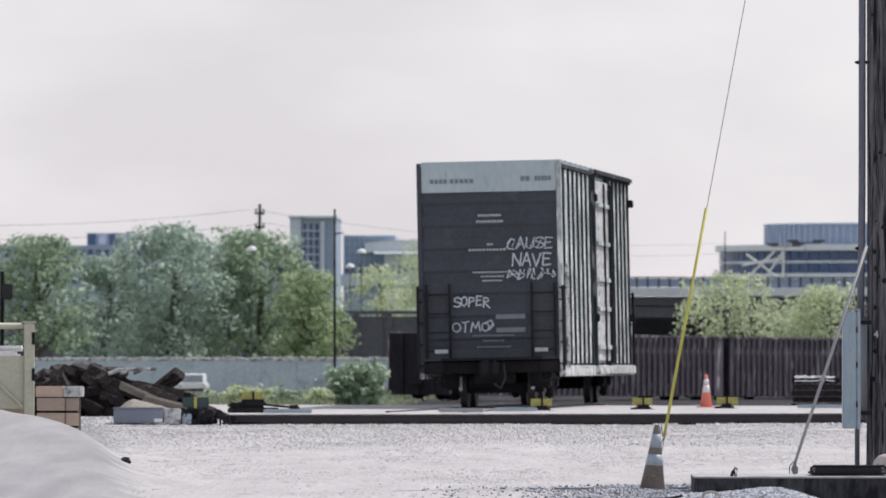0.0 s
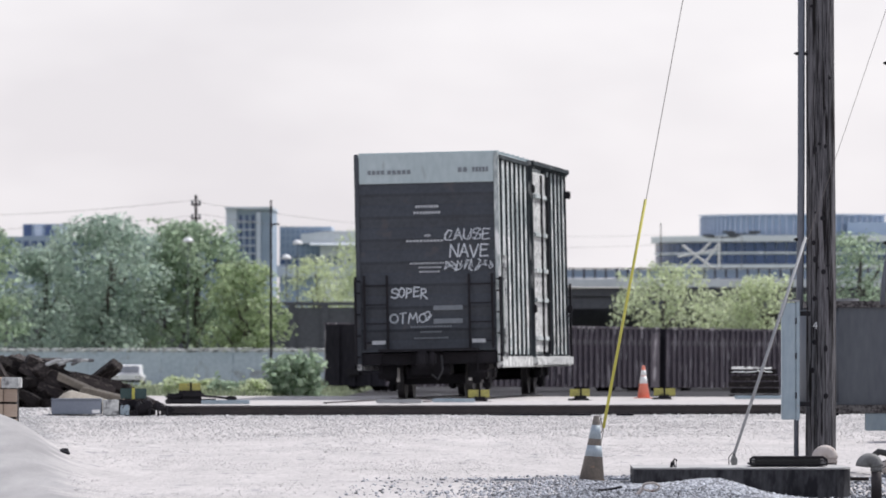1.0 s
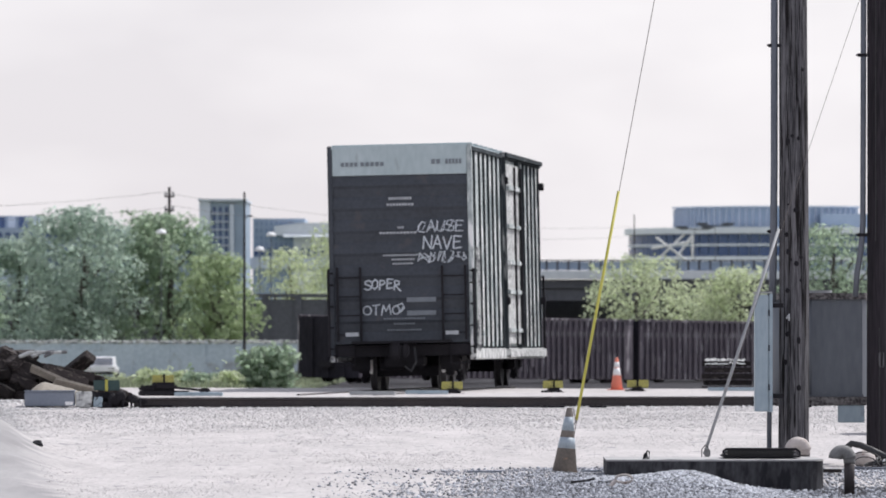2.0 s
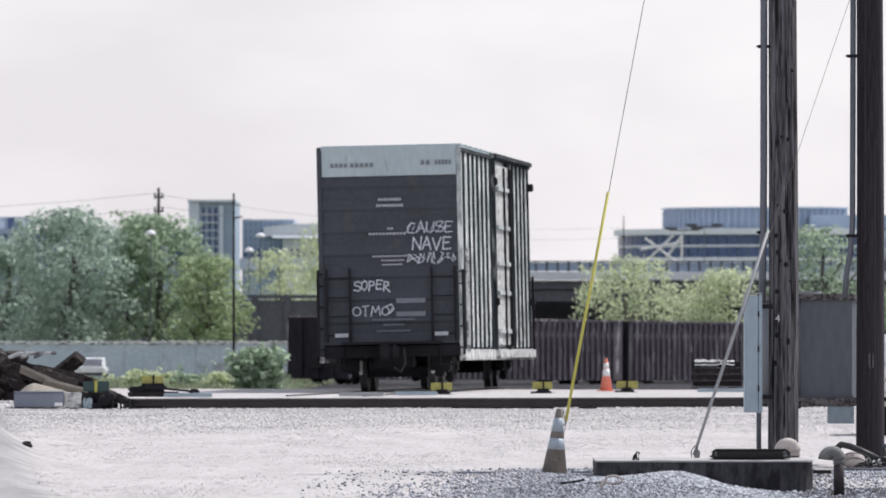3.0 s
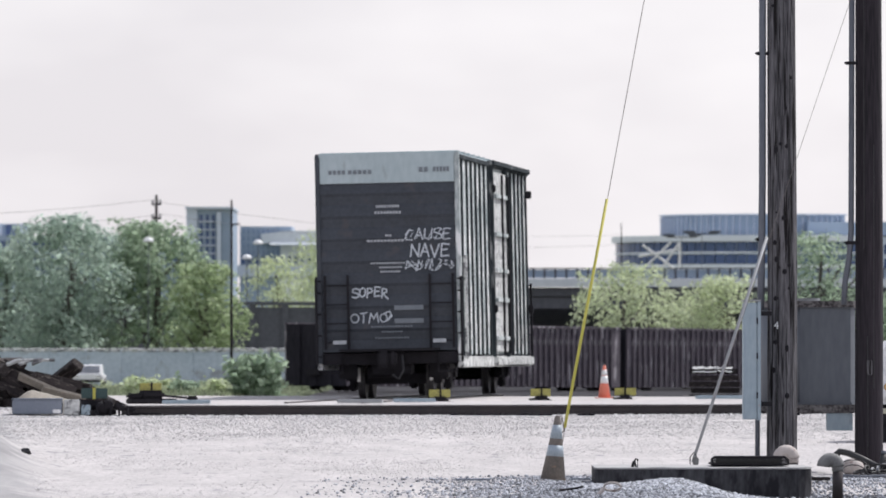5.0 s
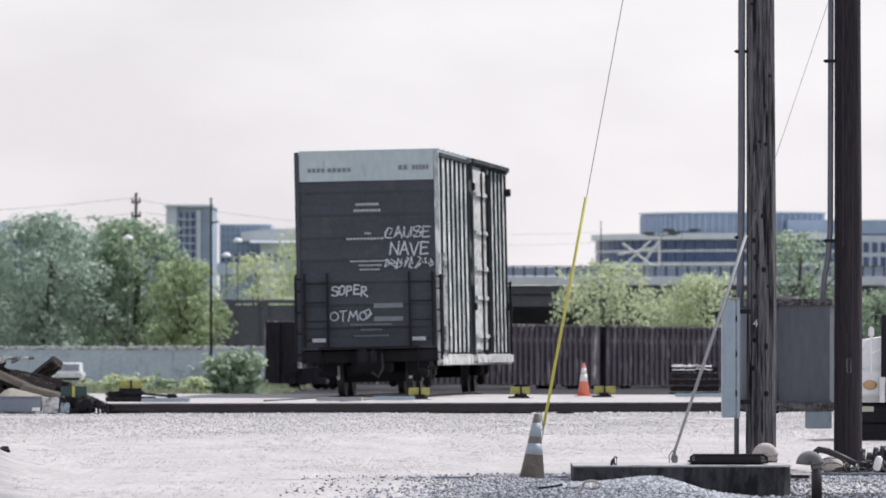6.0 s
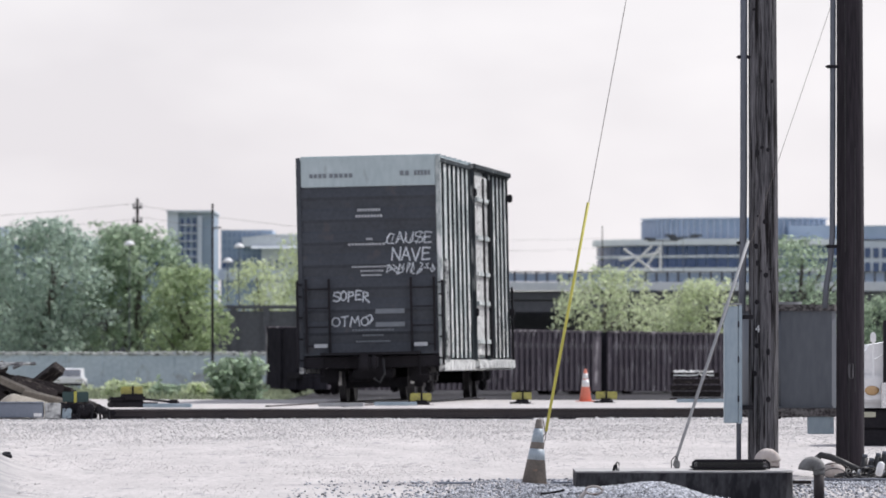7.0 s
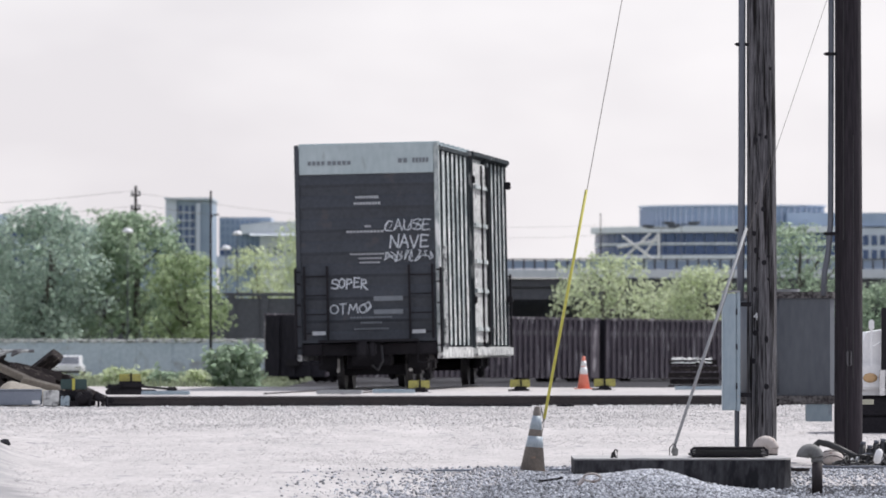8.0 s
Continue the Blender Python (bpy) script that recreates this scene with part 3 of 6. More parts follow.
    bars(0.98, 4.77, 0.36, 0.10, "stencil_dark", 5)
    bars(-0.24, 4.03, 0.50, 0.055, "stencil", 9)
    bars(-0.28, 3.90, 0.58, 0.055, "stencil", 9)
    bars(-0.06, 3.42, 0.14, 0.045, "stencil", 3)
    bars(-0.45, 3.31, 0.8, 0.045, "stencil", 11)
    bars(-0.38, 2.84, 0.86, 0.035, "stencil", 15)
    bars(-0.20, 2.75, 0.5, 0.035, "stencil", 9)
    bars(-0.18, 2.66, 0.44, 0.035, "stencil", 8)
    bars(0.10, 1.86, 0.62, 0.10, "stencil_dark", 1)
    bars(0.10, 1.58, 0.62, 0.10, "stencil_dark", 1)
    bars(-0.40, 1.50, 0.9, 0.035, "stencil_dark", 14)
    bars(-0.18, 1.39, 0.46, 0.035, "stencil_dark", 8)
    bars(-0.32, 1.26, 0.74, 0.035, "stencil_dark", 12)
    write("SOPER", -0.79, 2.14, 0.78, 0.20, 0.03, e)
    write("NAVE", 0.46, 2.98, 0.86, 0.26, 0.03, e)
    write("CAUSE", 0.36, 3.33, 1.0, 0.23, 0.022, e)
    # tags that cannot be read: loops and dashes
    r2 = random.Random(3)

    def scrawl(pts, line):
        part("graffiti_stroke", stroke(bmesh.new(), pts, line, -0.004), "chalk", e, "white spray-painted stroke")
    for i in range(8):
        x = 0.36 + i * 0.128
        scrawl([(x + r2.uniform(-0.02, 0.13), 2.70 + r2.choice((0.0, 0.09, 0.2)) + r2.uniform(-0.02, 0.03)) for k in range(6)], 0.02)
    for i in range(7):
        x = 0.34 + i * 0.13
        scrawl([(x, 3.36 + r2.uniform(-0.03, 0.03)), (x + r2.uniform(0.05, 0.16), 3.5 + r2.uniform(-0.06, 0.08))], 0.014)

    def ring(cx, cz, rx, rz):
        scrawl([(cx + rx * math.cos(a * math.tau / 12), cz + rz * math.sin(a * math.tau / 12)) for a in range(13)], 0.028)
    ring(-0.74, 1.70, 0.085, 0.09)
    scrawl([(-0.62, 1.80), (-0.48, 1.82), (-0.55, 1.81), (-0.56, 1.60)], 0.026)
    scrawl([(-0.44, 1.60), (-0.40, 1.80), (-0.34, 1.68), (-0.27, 1.81), (-0.24, 1.61)], 0.026)
    ring(-0.13, 1.70, 0.075, 0.085)
    scrawl([(-0.15, 1.78), (0.0, 1.84), (0.05, 1.74), (-0.05, 1.64), (0.02, 1.76)], 0.024)
    return e


def bmesh_ladder(x, y0, y1, z0, z1, n):
    bm = bmesh.new()
    for y in (y0, y1):
        rod(bm, (x, y, z0), (x, y, z1), 0.022, seg=8)
    for i in range(n):
        z = z0 + 0.15 + i * (z1 - z0 - 0.3) / (n - 1)
        rod(bm, (x, y0, z), (x, y1, z), 0.016, seg=8)
    return bm


def coupler_mesh():
    bm = B(-0.12, 0.12, -0.75, 0.0, 0.74, 0.95, bevel=0.03)
    box(bm, -0.2, 0.05, -0.95, -0.7, 0.68, 1.0, bevel=0.05)
    box(bm, 0.06, 0.2, -0.92, -0.66, 0.7, 0.98, bevel=0.04)
    box(bm, -0.28, 0.28, -0.12, -0.04, 0.62, 1.02, bevel=0.02)
    return bm


def truck_frame():
    bm = bmesh.new()
    for s in (-1, 1):
        box(bm, s * 1.02 - 0.09, s * 1.02 + 0.09, -1.15, -0.62, 0.38, 0.66, bevel=0.04)
        box(bm, s * 1.02 - 0.09, s * 1.02 + 0.09, 0.62, 1.15, 0.38, 0.66, bevel=0.04)
        box(bm, s * 1.02 - 0.08, s * 1.02 + 0.08, -0.65, 0.65, 0.56, 0.74, bevel=0.04)
        box(bm, s * 1.02 - 0.08, s * 1.02 + 0.08, -0.38, 0.38, 0.16, 0.34, bevel=0.04)
        for k in (-0.2, 0.0, 0.2):
            rod(bm, (s * 1.02, k, 0.3), (s * 1.02, k, 0.6), 0.07, seg=10)
    box(bm, -0.95, 0.95, -0.2, 0.2, 0.5, 0.72, bevel=0.04)
    for d in (-0.55, 0.55):
        box(bm, -0.8, 0.8, d - 0.05, d + 0.05, 0.34, 0.46, bevel=0.02)
    return bm


GLYPHS = {
    "S": (((1, 0.85), (0.6, 1), (0.1, 0.9), (0.05, 0.62), (0.9, 0.42), (0.95, 0.1), (0.5, 0), (0, 0.12)),),
    "O": (((0.5, 1), (0.05, 0.75), (0.05, 0.2), (0.5, 0), (0.95, 0.25), (0.95, 0.8), (0.5, 1)),),
    "P": (((0.05, 0), (0.1, 1), (0.8, 0.95), (0.9, 0.65), (0.1, 0.45)),),
    "E": (((0.95, 0.95), (0.1, 1), (0.05, 0), (0.95, 0.05)), ((0.08, 0.52), (0.75, 0.55))),
    "R": (((0.05, 0), (0.1, 1), (0.8, 0.92), (0.85, 0.6), (0.1, 0.5), (1.15, -0.1)),),
    "N": (((0.05, 0), (0.12, 1), (0.85, 0.0), (0.95, 1.05)),),
    "A": (((0, 0), (0.5, 1.05), (0.98, -0.02)), ((0.2, 0.4), (0.85, 0.36))),
    "V": (((0, 1), (0.48, 0), (1, 1.05)),),
    "C": (((1, 0.9), (0.5, 1), (0.05, 0.6), (0.15, 0.1), (1.0, 0.05)),),
    "U": (((0.05, 1), (0.1, 0.15), (0.55, 0), (0.9, 0.2), (0.95, 1)),),
}


def write(word, x, z, width, height, line, e):
    """A word in hand-drawn spray strokes on the end wall."""
    r = random.Random(len(word) + int(z * 100))
    cell = width / len(word)
    for i, ch in enumerate(word):
        bm = bmesh.new()
        k, dz = r.uniform(0.78, 0.95), r.uniform(-0.02, 0.02)
        for line_pts in GLYPHS[ch]:
            stroke(bm, [(x + i * cell + px * cell * k + 0.05 * pz * height, z + dz + pz * height) for px, pz in line_pts], line, -0.004)
        part("graffiti_letter", bm, "chalk", e, "white spray-painted letter on the black end")


boxcar()


# ---- track ----
def rail_profile():
    return [(-0.07, 0), (0.07, 0), (0.07, 0.015), (0.012, 0.035), (0.012, 0.125), (0.036, 0.135), (0.036, 0.17), (-0.036, 0.17), (-0.036, 0.135), (-0.012, 0.125), (-0.012, 0.035), (-0.07, 0.015)]


def near_track():
    ang = math.degrees(math.atan(TRACK_SLOPE))
    e = thing("railway_track", 0, 150.2, 0.31, "rusty rail line on timber ties beside the gravel lot", "railway track", ang, kind="structure")
    for y in (0.0, 1.5):
        r = part("rail", sweep(bmesh.new(), rail_profile(), -6.35, 14), "rail", e, "rust-brown steel rail")
        r.location = (0, y, 0.002)
        h = part("rail_head", B(-6.3, 14, y - 0.03, y + 0.03, 0.172, 0.176), "railtop", r, "bright worn running surface")
        h.location = (0, -y, 0)
    tie = B(-0.11, 0.11, -0.5, 2.0, -0.15, -0.004, bevel=0.012)
    t0 = part("tie", tie, "tie", e)
    t0.location = (-6.2, 0, 0)
    plate = bmesh.new()
    box(plate, -0.1, 0.1, -0.17, 0.17, 0.0, 0.014)
    for dx, dy in ((-0.06, -0.1), (0.06, -0.1), (-0.05, 0.1)):
        box(plate, dx - 0.018, dx + 0.018, dy - 0.02, dy + 0.02, 0.014, 0.045)
    p0 = part("tie_plate", plate, "rail", e)
    p0.location = (-6.2, 0, -0.002)
    for i in range(1, 38):
        for name, me, ys in (("tie", t0.data, (0,)), ("tie_plate", p0.data, (0, 1.5))):
            for y in ys:
                c = new(name, me)
                c.parent = e
                c.location = (-6.2 + i * 0.53 + rnd.uniform(-0.03, 0.03), y + (rnd.uniform(-0.05, 0.05) if name == "tie" else 0), -0.002 if name == "tie_plate" else 0)


near_track()


def far_track(name, x, y, z, rz, L):
    e = thing(name, x, y, z, "worn steel rails under parked freight cars", "railway track", rz, kind="structure")
    for dx in (-0.75, 0.75):
        bm = sweep(bmesh.new(), rail_profile(), 0, L)
        bmesh.ops.transform(bm, matrix=pose(dx, 0, -0.17, 0, 0, 90), verts=bm.verts)
        part("rail", bm, "rail", e)


far_track("railway_track", -1.525 - 0.085 * 14, 165.1, 0.457, -4.85, 34)


# ---- gondolas ----
def gondola(x, y, z, rz, tilt):
    e = thing("gondola_car", x, y, z, "rust-brown ribbed steel gondola parked behind the boxcar", "gondola car", rz, group="parked gondola cars", ry=0)
    L, w, a, b = 22.0, 1.45, 1.02, 2.67
    e.matrix_world = pose(x, y, z, 0, 0, rz) @ pose(0, 0, 0, tilt, 0, 0)
    for s in (-1, 1):
        part("side_wall", B(s * w - 0.03, s * w + 0.03, 0, L, a - 0.8, b), "gondola", e)
        part("top_rail", B(s * w - 0.08, s * w + 0.08, -0.02, L + 0.02, b, b + 0.1, bevel=0.02), "gondola", e)
    for y0 in (0, L):
        part("end_wall", B(-w + 0.04, w - 0.04, y0 - 0.04, y0 + 0.04, a - 0.8, b + 0.05), "gondola_end", e, "end wall coloured dark for shade")
        for xx in (-0.75, 0, 0.75):
            k = -1 if y0 == 0 else 1
            part("end_post", B(xx - 0.06, xx + 0.06, min(y0 + k * 0.045, y0 + k * 0.15), max(y0 + k * 0.045, y0 + k * 0.15), a - 0.8, b - 0.02), "gondola_end", e)
    part("floor", B(-w + 0.04, w - 0.04, 0.05, L - 0.05, a - 0.1, a), "gondola", e)
    rib = B(-0.05, 0.05, -0.07, 0.07, a - 0.78, b - 0.01, bevel=0.015)
    r0 = part("rib", rib, "gondola", e)
    r0.location = (-w - 0.08, 0.4, 0)
    big = part("rib", B(-0.07, 0.07, -0.14, 0.14, a - 0.3, b + 0.05, bevel=0.02), "gondola", e)
    big.location = (w + 0.1, 13.4, 0)
    for s in (-1, 1):
        for i in range(46):
            c = new("rib", r0.data)
            c.parent = e
            c.location = (s * (w + 0.08), 0.45 + i * 0.46, 0)
    part("centre_sill", B(-0.3, 0.3, -0.3, L + 0.3, 0.66, a - 0.12), "under", e)
    for yb in (2.0, L - 2.0):
        tr = part("truck", truck_frame(), "under", e)
        tr.location = (0, yb, 0)
        for dy in (-0.9, 0.9):
            for s in (-1, 1):
                part("wheel", R((s * 0.68, dy, 0.46), (s * 0.8, dy, 0.46), 0.46, seg=24), "under", tr)
    return e


# the row of cars runs away to the right
gx, gy = -5.96, 342.0
for i, rz in enumerate((-31.0, -31.0)):
    d = Vector((math.sin(radians(31)), math.cos(radians(31)), 0))
    p = Vector((gx, gy, 0)) + d * (22.6 * i)
    gondola(p.x, p.y, -0.12 - 0.13 * i, rz, -0.35)


# ---- poles, cabinet, enclosure ----
PY = 97.3


def shaft_mesh(r0, r1, h, seg=28, n=30, seed=0):
    """A pole: tapered, slightly crooked, with checks down its length."""
    bm = bmesh.new()
    rings = []
    for j in range(n + 1):
        t = j / n
        r = r0 + (r1 - r0) * t
        ring = []
        for i in range(seg):
            a = i * math.tau / seg
            k = 1 + 0.02 * noise.noise((math.cos(a) * 2, math.sin(a) * 2 + seed, t * 3)) + 0.03 * (noise.noise((a * 2.2, seed * 3.1, t * 1.3)) < -0.3) * -1
            ring.append(bm.verts.new((r * k * math.cos(a) + 0.012 * noise.noise((t * 2, seed, 0)), r * k * math.sin(a), h * t)))
        rings.append(ring)
    for a, b in zip(rings, rings[1:]):
        for i in range(seg):
            bm.faces.new((a[i], a[(i + 1) % seg], b[(i + 1) % seg], b[i]))
    bm.faces.new(rings[0])
    bm.faces.new(rings[-1])
    return bm


def clamp_part(parent, x, z, y=0.0, w=0.058):
    bm = B(x - w, x + 0.1, y - 0.075, y - 0.055, z - 0.02, z + 0.02, bevel=0.004)
    rod(bm, (x - w, y - 0.065, z), (x - w - 0.014, y - 0.065, z + 0.004), 0.01, seg=8)
    part("clamp", bm, "under", parent, "dark pipe strap")


def poles():
    h = 9.5
    g = ground_z(3.6, PY)
    e = thing("utility_pole", 3.652, PY, g - 0.02, "weathered grey-brown timber pole standing in gravel", "utility pole", group="utility poles")
    part("shaft", shaft_mesh(0.176, 0.150, h, seed=1), "pole", e, smooth=True)
    cx = -0.234
    bm = pipe(bmesh.new(), [(cx - 0.01, -0.05, 1.9), (cx, -0.05, 2.35), (cx + 0.012, -0.05, 3.4), (cx + 0.02, -0.05, h - 0.1)], 0.041, 12)
    part("conduit", bm, "conduit", e, "grey conduit strapped to the pole", smooth=True)
    part("conduit", pipe(bmesh.new(), [(cx - 0.045, -0.03, 1.7), (cx - 0.045, -0.03, 0.0)], 0.028, 10), "conduit", e, smooth=True)
    for v in (76, 405):
        clamp_part(e, cx, 1.4 - g + (610 - v) * 97.3 / 15000)
    rk = random.Random(14)
    for k in range(26):
        z, dx, rr = rk.uniform(0.8, 7.0), rk.uniform(-0.135, 0.135), rk.uniform(0.012, 0.03)
        rad = 0.176 + (0.150 - 0.176) * z / h
        bm = lathe(bmesh.new(), [(0.001, 0.012), (0.6, 0.01), (1.0, 0)], 10)
        bmesh.ops.transform(bm, matrix=Matrix.Diagonal((rr, rr * rk.uniform(0.8, 1.9), 1, 1)), verts=bm.verts)
        part("knot", bm, "under", e).matrix_basis = pose(dx, -math.sqrt(max(0.0, (rad * 0.985) ** 2 - dx ** 2)) - 0.001, z, 90, 0, math.degrees(math.asin(dx / 0.18)))
    for dx, za, zb in ((-0.055, 3.6, 7.2), (-0.06, 0.4, 2.9), (0.05, 0.3, 1.7), (0.09, 2.2, 4.6), (0.02, 4.4, 6.6), (-0.11, 1.5, 3.4), (0.12, 0.2, 2.0)):
        n = 12
        pts = []
        for q in range(n + 1):
            z = za + (zb - za) * q / n
            rad = 0.176 + (0.150 - 0.176) * z / h
            xx = dx + 0.008 * noise.noise((z * 1.7, dx * 30, 0))
            pts.append((xx, -math.sqrt(rad * rad - xx * xx) + 0.001, z))
        part("check", pipe(bmesh.new(), pts, 0.0055, 5), "hose", e, "dark lengthwise split in the wood")
    lettering("4", 0.12, "white", e, pose(-0.095, -0.166, 1.704 - g, 90, 0, -22), "digit", "small white stencilled digit")
    x2 = 4.651
    g2 = ground_z(x2, PY)
    e = thing("utility_pole", x2, PY, g2 - 0.02, "dark creosoted timber pole with cable conduit", "utility pole", group="utility poles")
    part("shaft", shaft_mesh(0.163, 0.143, h, seed=5), "creosote", e, smooth=True)
    c2 = -0.198
    bm = pipe(bmesh.new(), [(c2 - 0.09, -0.04, 1.982 - g2), (c2 - 0.075, -0.04, 2.241 - g2), (c2 - 0.03, -0.04, 2.499 - g2), (c2 - 0.005, -0.04, 2.823 - g2), (c2, -0.04, 4.0), (c2 + 0.015, -0.04, h - 0.1)], 0.033, 12)
    part("conduit", bm, "conduit", e, "bent grey conduit", smooth=True)
    for v in (93, 411):
        clamp_part(e, c2, 1.4 - g2 + (610 - v) * 97.3 / 15000, 0.0, 0.07)
    for dx, za, zb in ((-0.02, 0.1, 1.6), (-0.06, 2.6, 6.4), (0.05, 1.0, 3.8)):
        pts = []
        for q in range(9):
            z = za + (zb - za) * q / 8
            rad = 0.163 + (0.143 - 0.163) * z / h
            xx = dx + 0.006 * noise.noise((z * 1.7, dx * 30, 4))
            pts.append((xx, -math.sqrt(rad * rad - xx * xx) + 0.001, z))
        part("check", pipe(bmesh.new(), pts, 0.006, 5), "hose", e, "dark lengthwise split in the wood")
    part("scar", B(-0.035, 0.035, -0.172, -0.15, 1.15, 1.33, bevel=0.012), "pole", e, "pale scar in the wood")


poles()


def cabinet():
    x0, x1 = 3.194, 3.382
    z0, z1 = 0.639, 1.994
    e = thing("electrical_cabinet", x0, 96.75, z0, "tall narrow blue-grey electrical cabinet fixed beside the pole", "electrical cabinet")
    w, h = x1 - x0, z1 - z0
    part("body", B(0, w - 0.03, 0, 0.42, 0.01, h - 0.012, bevel=0.008), "cabinet", e)
    d = part("door", B(w - 0.028, w + 0.012, -0.01, 0.43, 0.0, h, bevel=0.006), "cabinet", e)
    part("lid", B(-0.012, w + 0.014, -0.014, 0.434, h + 0.001, h + 0.022, bevel=0.006), "galv", e, "pale metal lid")
    for z in (0.25, 0.7, 1.1):
        part("hinge", R((w - 0.03, -0.016, z), (w - 0.03, -0.016, z + 0.07), 0.008, seg=8), "under", d)
    for z in (0.16, h - 0.16):
        part("mounting_bar", B(w, w + 0.14, 0.1, 0.14, z, z + 0.05), "under", e)
    part("bolt", R((w - 0.01, -0.022, 0.17), (w - 0.01, -0.008, 0.17), 0.012, seg=8), "galv", d)


cabinet()


def enclosure():
    cx, cy = 3.982, 98.45
    z0, z1 = 0.812, 2.008
    e = thing("transformer_tank", cx, cy, z0, "round grey steel tank with rusted rim between two poles", "transformer tank")
    h, r = z1 - z0, 0.545
    plan = [(-0.55 + 0.55 * (1 - math.cos(radians(a))), -0.1 - 0.43 * math.sin(radians(a))) for a in range(0, 91, 10)] + [(0.2, -0.532), (0.49, -0.51), (0.545, -0.42), (0.545, 0.4), (0.4, 0.5), (-0.4, 0.5), (-0.55, 0.4)]

    def prism(k, za, zb):
        bm = bmesh.new()
        lo = [bm.verts.new((x * k, y * k, za)) for x, y in plan]
        hi = [bm.verts.new((x * k, y * k, zb)) for x, y in plan]
        n = len(plan)
        for i in range(n):
            bm.faces.new((lo[i], lo[(i + 1) % n], hi[(i + 1) % n], hi[i]))
        bm.faces.new(lo)
        bm.faces.new(hi)
        return bm
    shell = part("shell", prism(1.0, 0.0, h - 0.075), "tank", e)
    for p in shell.data.polygons:
        p.use_smooth = abs(p.normal.z) < 0.5 and p.center.x < -0.06
    part("rim", prism(1.05, h - 0.074, h), "rust", e, "flaking rusted rim")
    part("foot_flange", prism(1.03, -0.001, 0.025), "tank", e)
    part("inspection_panel", B(-0.155, -0.03, -0.012, 0.0, 0.05, 0.72, bevel=0.004), "tank", e).matrix_basis = pose(-0.05, -0.462, 0, 0, 0, -14.3)
    part("cap", lathe(bmesh.new(), [(0.16, h + 0.001), (0.16, h + 0.035)], 20), "galv", e)
    bm = B(-0.62, 0.62, -0.6, -0.5, -0.095, -0.003, bevel=0.006)
    part("beam", bm, "rust", e, "rusted cross beam")
    part("beam", B(-0.62, 0.62, 0.4, 0.5, -0.095, -0.003, bevel=0.006), "rust", e)
    part("splice_box", B(0.209, 0.510, -0.58, -0.4, -0.30, -0.1, bevel=0.008), "cabinet", e, "small blue-grey box under the beam")
    part("bracket", B(-0.3, -0.1, -0.62, -0.5, -0.125, -0.097, bevel=0.004), "under", e)


enclosure()


# ---- guys ----
def guy(name, foot, mid, top, r_guard, material, label, start):
    e = thing(name, *foot, label, "guy wire")
    f = Vector(foot)
    g = part("guard", pipe(bmesh.new(), [(Vector(mid) - f) * start, (Vector(mid) - f) * 0.5, Vector(mid) - f], r_guard, 10), material, e, smooth=True)
    part("strand", R(Vector((0, 0, -0.03)), Vector(top) - f, 0.0042 if material == "yellow" else 0.003, seg=6), "wire", e)
    part("anchor_eye", pipe(bmesh.new(), [(0.05, 0, 0.0), (0.05, 0, 0.1), (0.02, 0, 0.13), (-0.02, 0, 0.08), (-0.02, 0, -0.06)], 0.006, 6), "under", e)


gy = 93.4
guy("guy_wire", (1.009, gy, ground_z(1.0, gy)), (1.582, gy + 0.1, 3.106), (2.086, gy + 0.23, 5.790), 0.0165, "yellow", "steel guy wire in a bright yellow plastic guard", 0.185)
gy = 94.0
guy("guy_wire", (2.532, gy, 0.172), (3.384, gy + 0.5, 2.697), (4.598, gy + 3.1, 5.931), 0.0175, "galv", "steel guy wire in a pale grey metal guard", 0.01)
part("turnbuckle", pipe(bmesh.new(), [(0.02, 0, 0.45), (0.1, -0.02, 0.55), (0.075, -0.02, 0.7), (0.06, -0.02, 0.5), (0.08, -0.02, 0.42)], 0.006, 6), "wire", bpy.data.objects["guy_wire"])


# ---- cones ----
def cone(x, y, z, h, r0, r1, body, band, label, bands, tilt=0.0, square=True):
    e = thing("traffic_cone", x, y, z, label, "traffic cone", ry=tilt, rz=12)
    prof = [(r0, 0.03), (r0 + (r1 - r0) * 0.985, h - 0.012), (r1 * 0.8, h)]
    part("body", lathe(bmesh.new(), prof, 28), body, e, smooth=True)
    if square:
        part("base", B(-r0 - 0.045, r0 + 0.045, -r0 - 0.045, r0 + 0.045, 0.0, 0.029, bevel=0.01), body, e)
    for a, b in bands:
        ra, rb = r0 + (r1 - r0) * a, r0 + (r1 - r0) * b
        part("band", lathe(bmesh.new(), [(ra + 0.003, h * a), (rb + 0.003, h * b)], 28), band, e, "white reflective band", smooth=True)


cx = 0.955
cone(cx + 0.025, 93.0, ground_z(cx, 93.0) - 0.02, 0.735, 0.138, 0.03, "cone_old", "reflect", "dirty grey-brown traffic cone with two reflective bands", ((0.39, 0.555), (0.655, 0.86)), tilt=4.5, square=False)
cx = 3.054
cone(cx, 184.0, ground_z(cx, 184) - 0.005, 0.72, 0.135, 0.03, "cone_new", "white", "bright orange traffic cone with broad white bands", ((0.46, 0.68), (0.70, 0.86)))


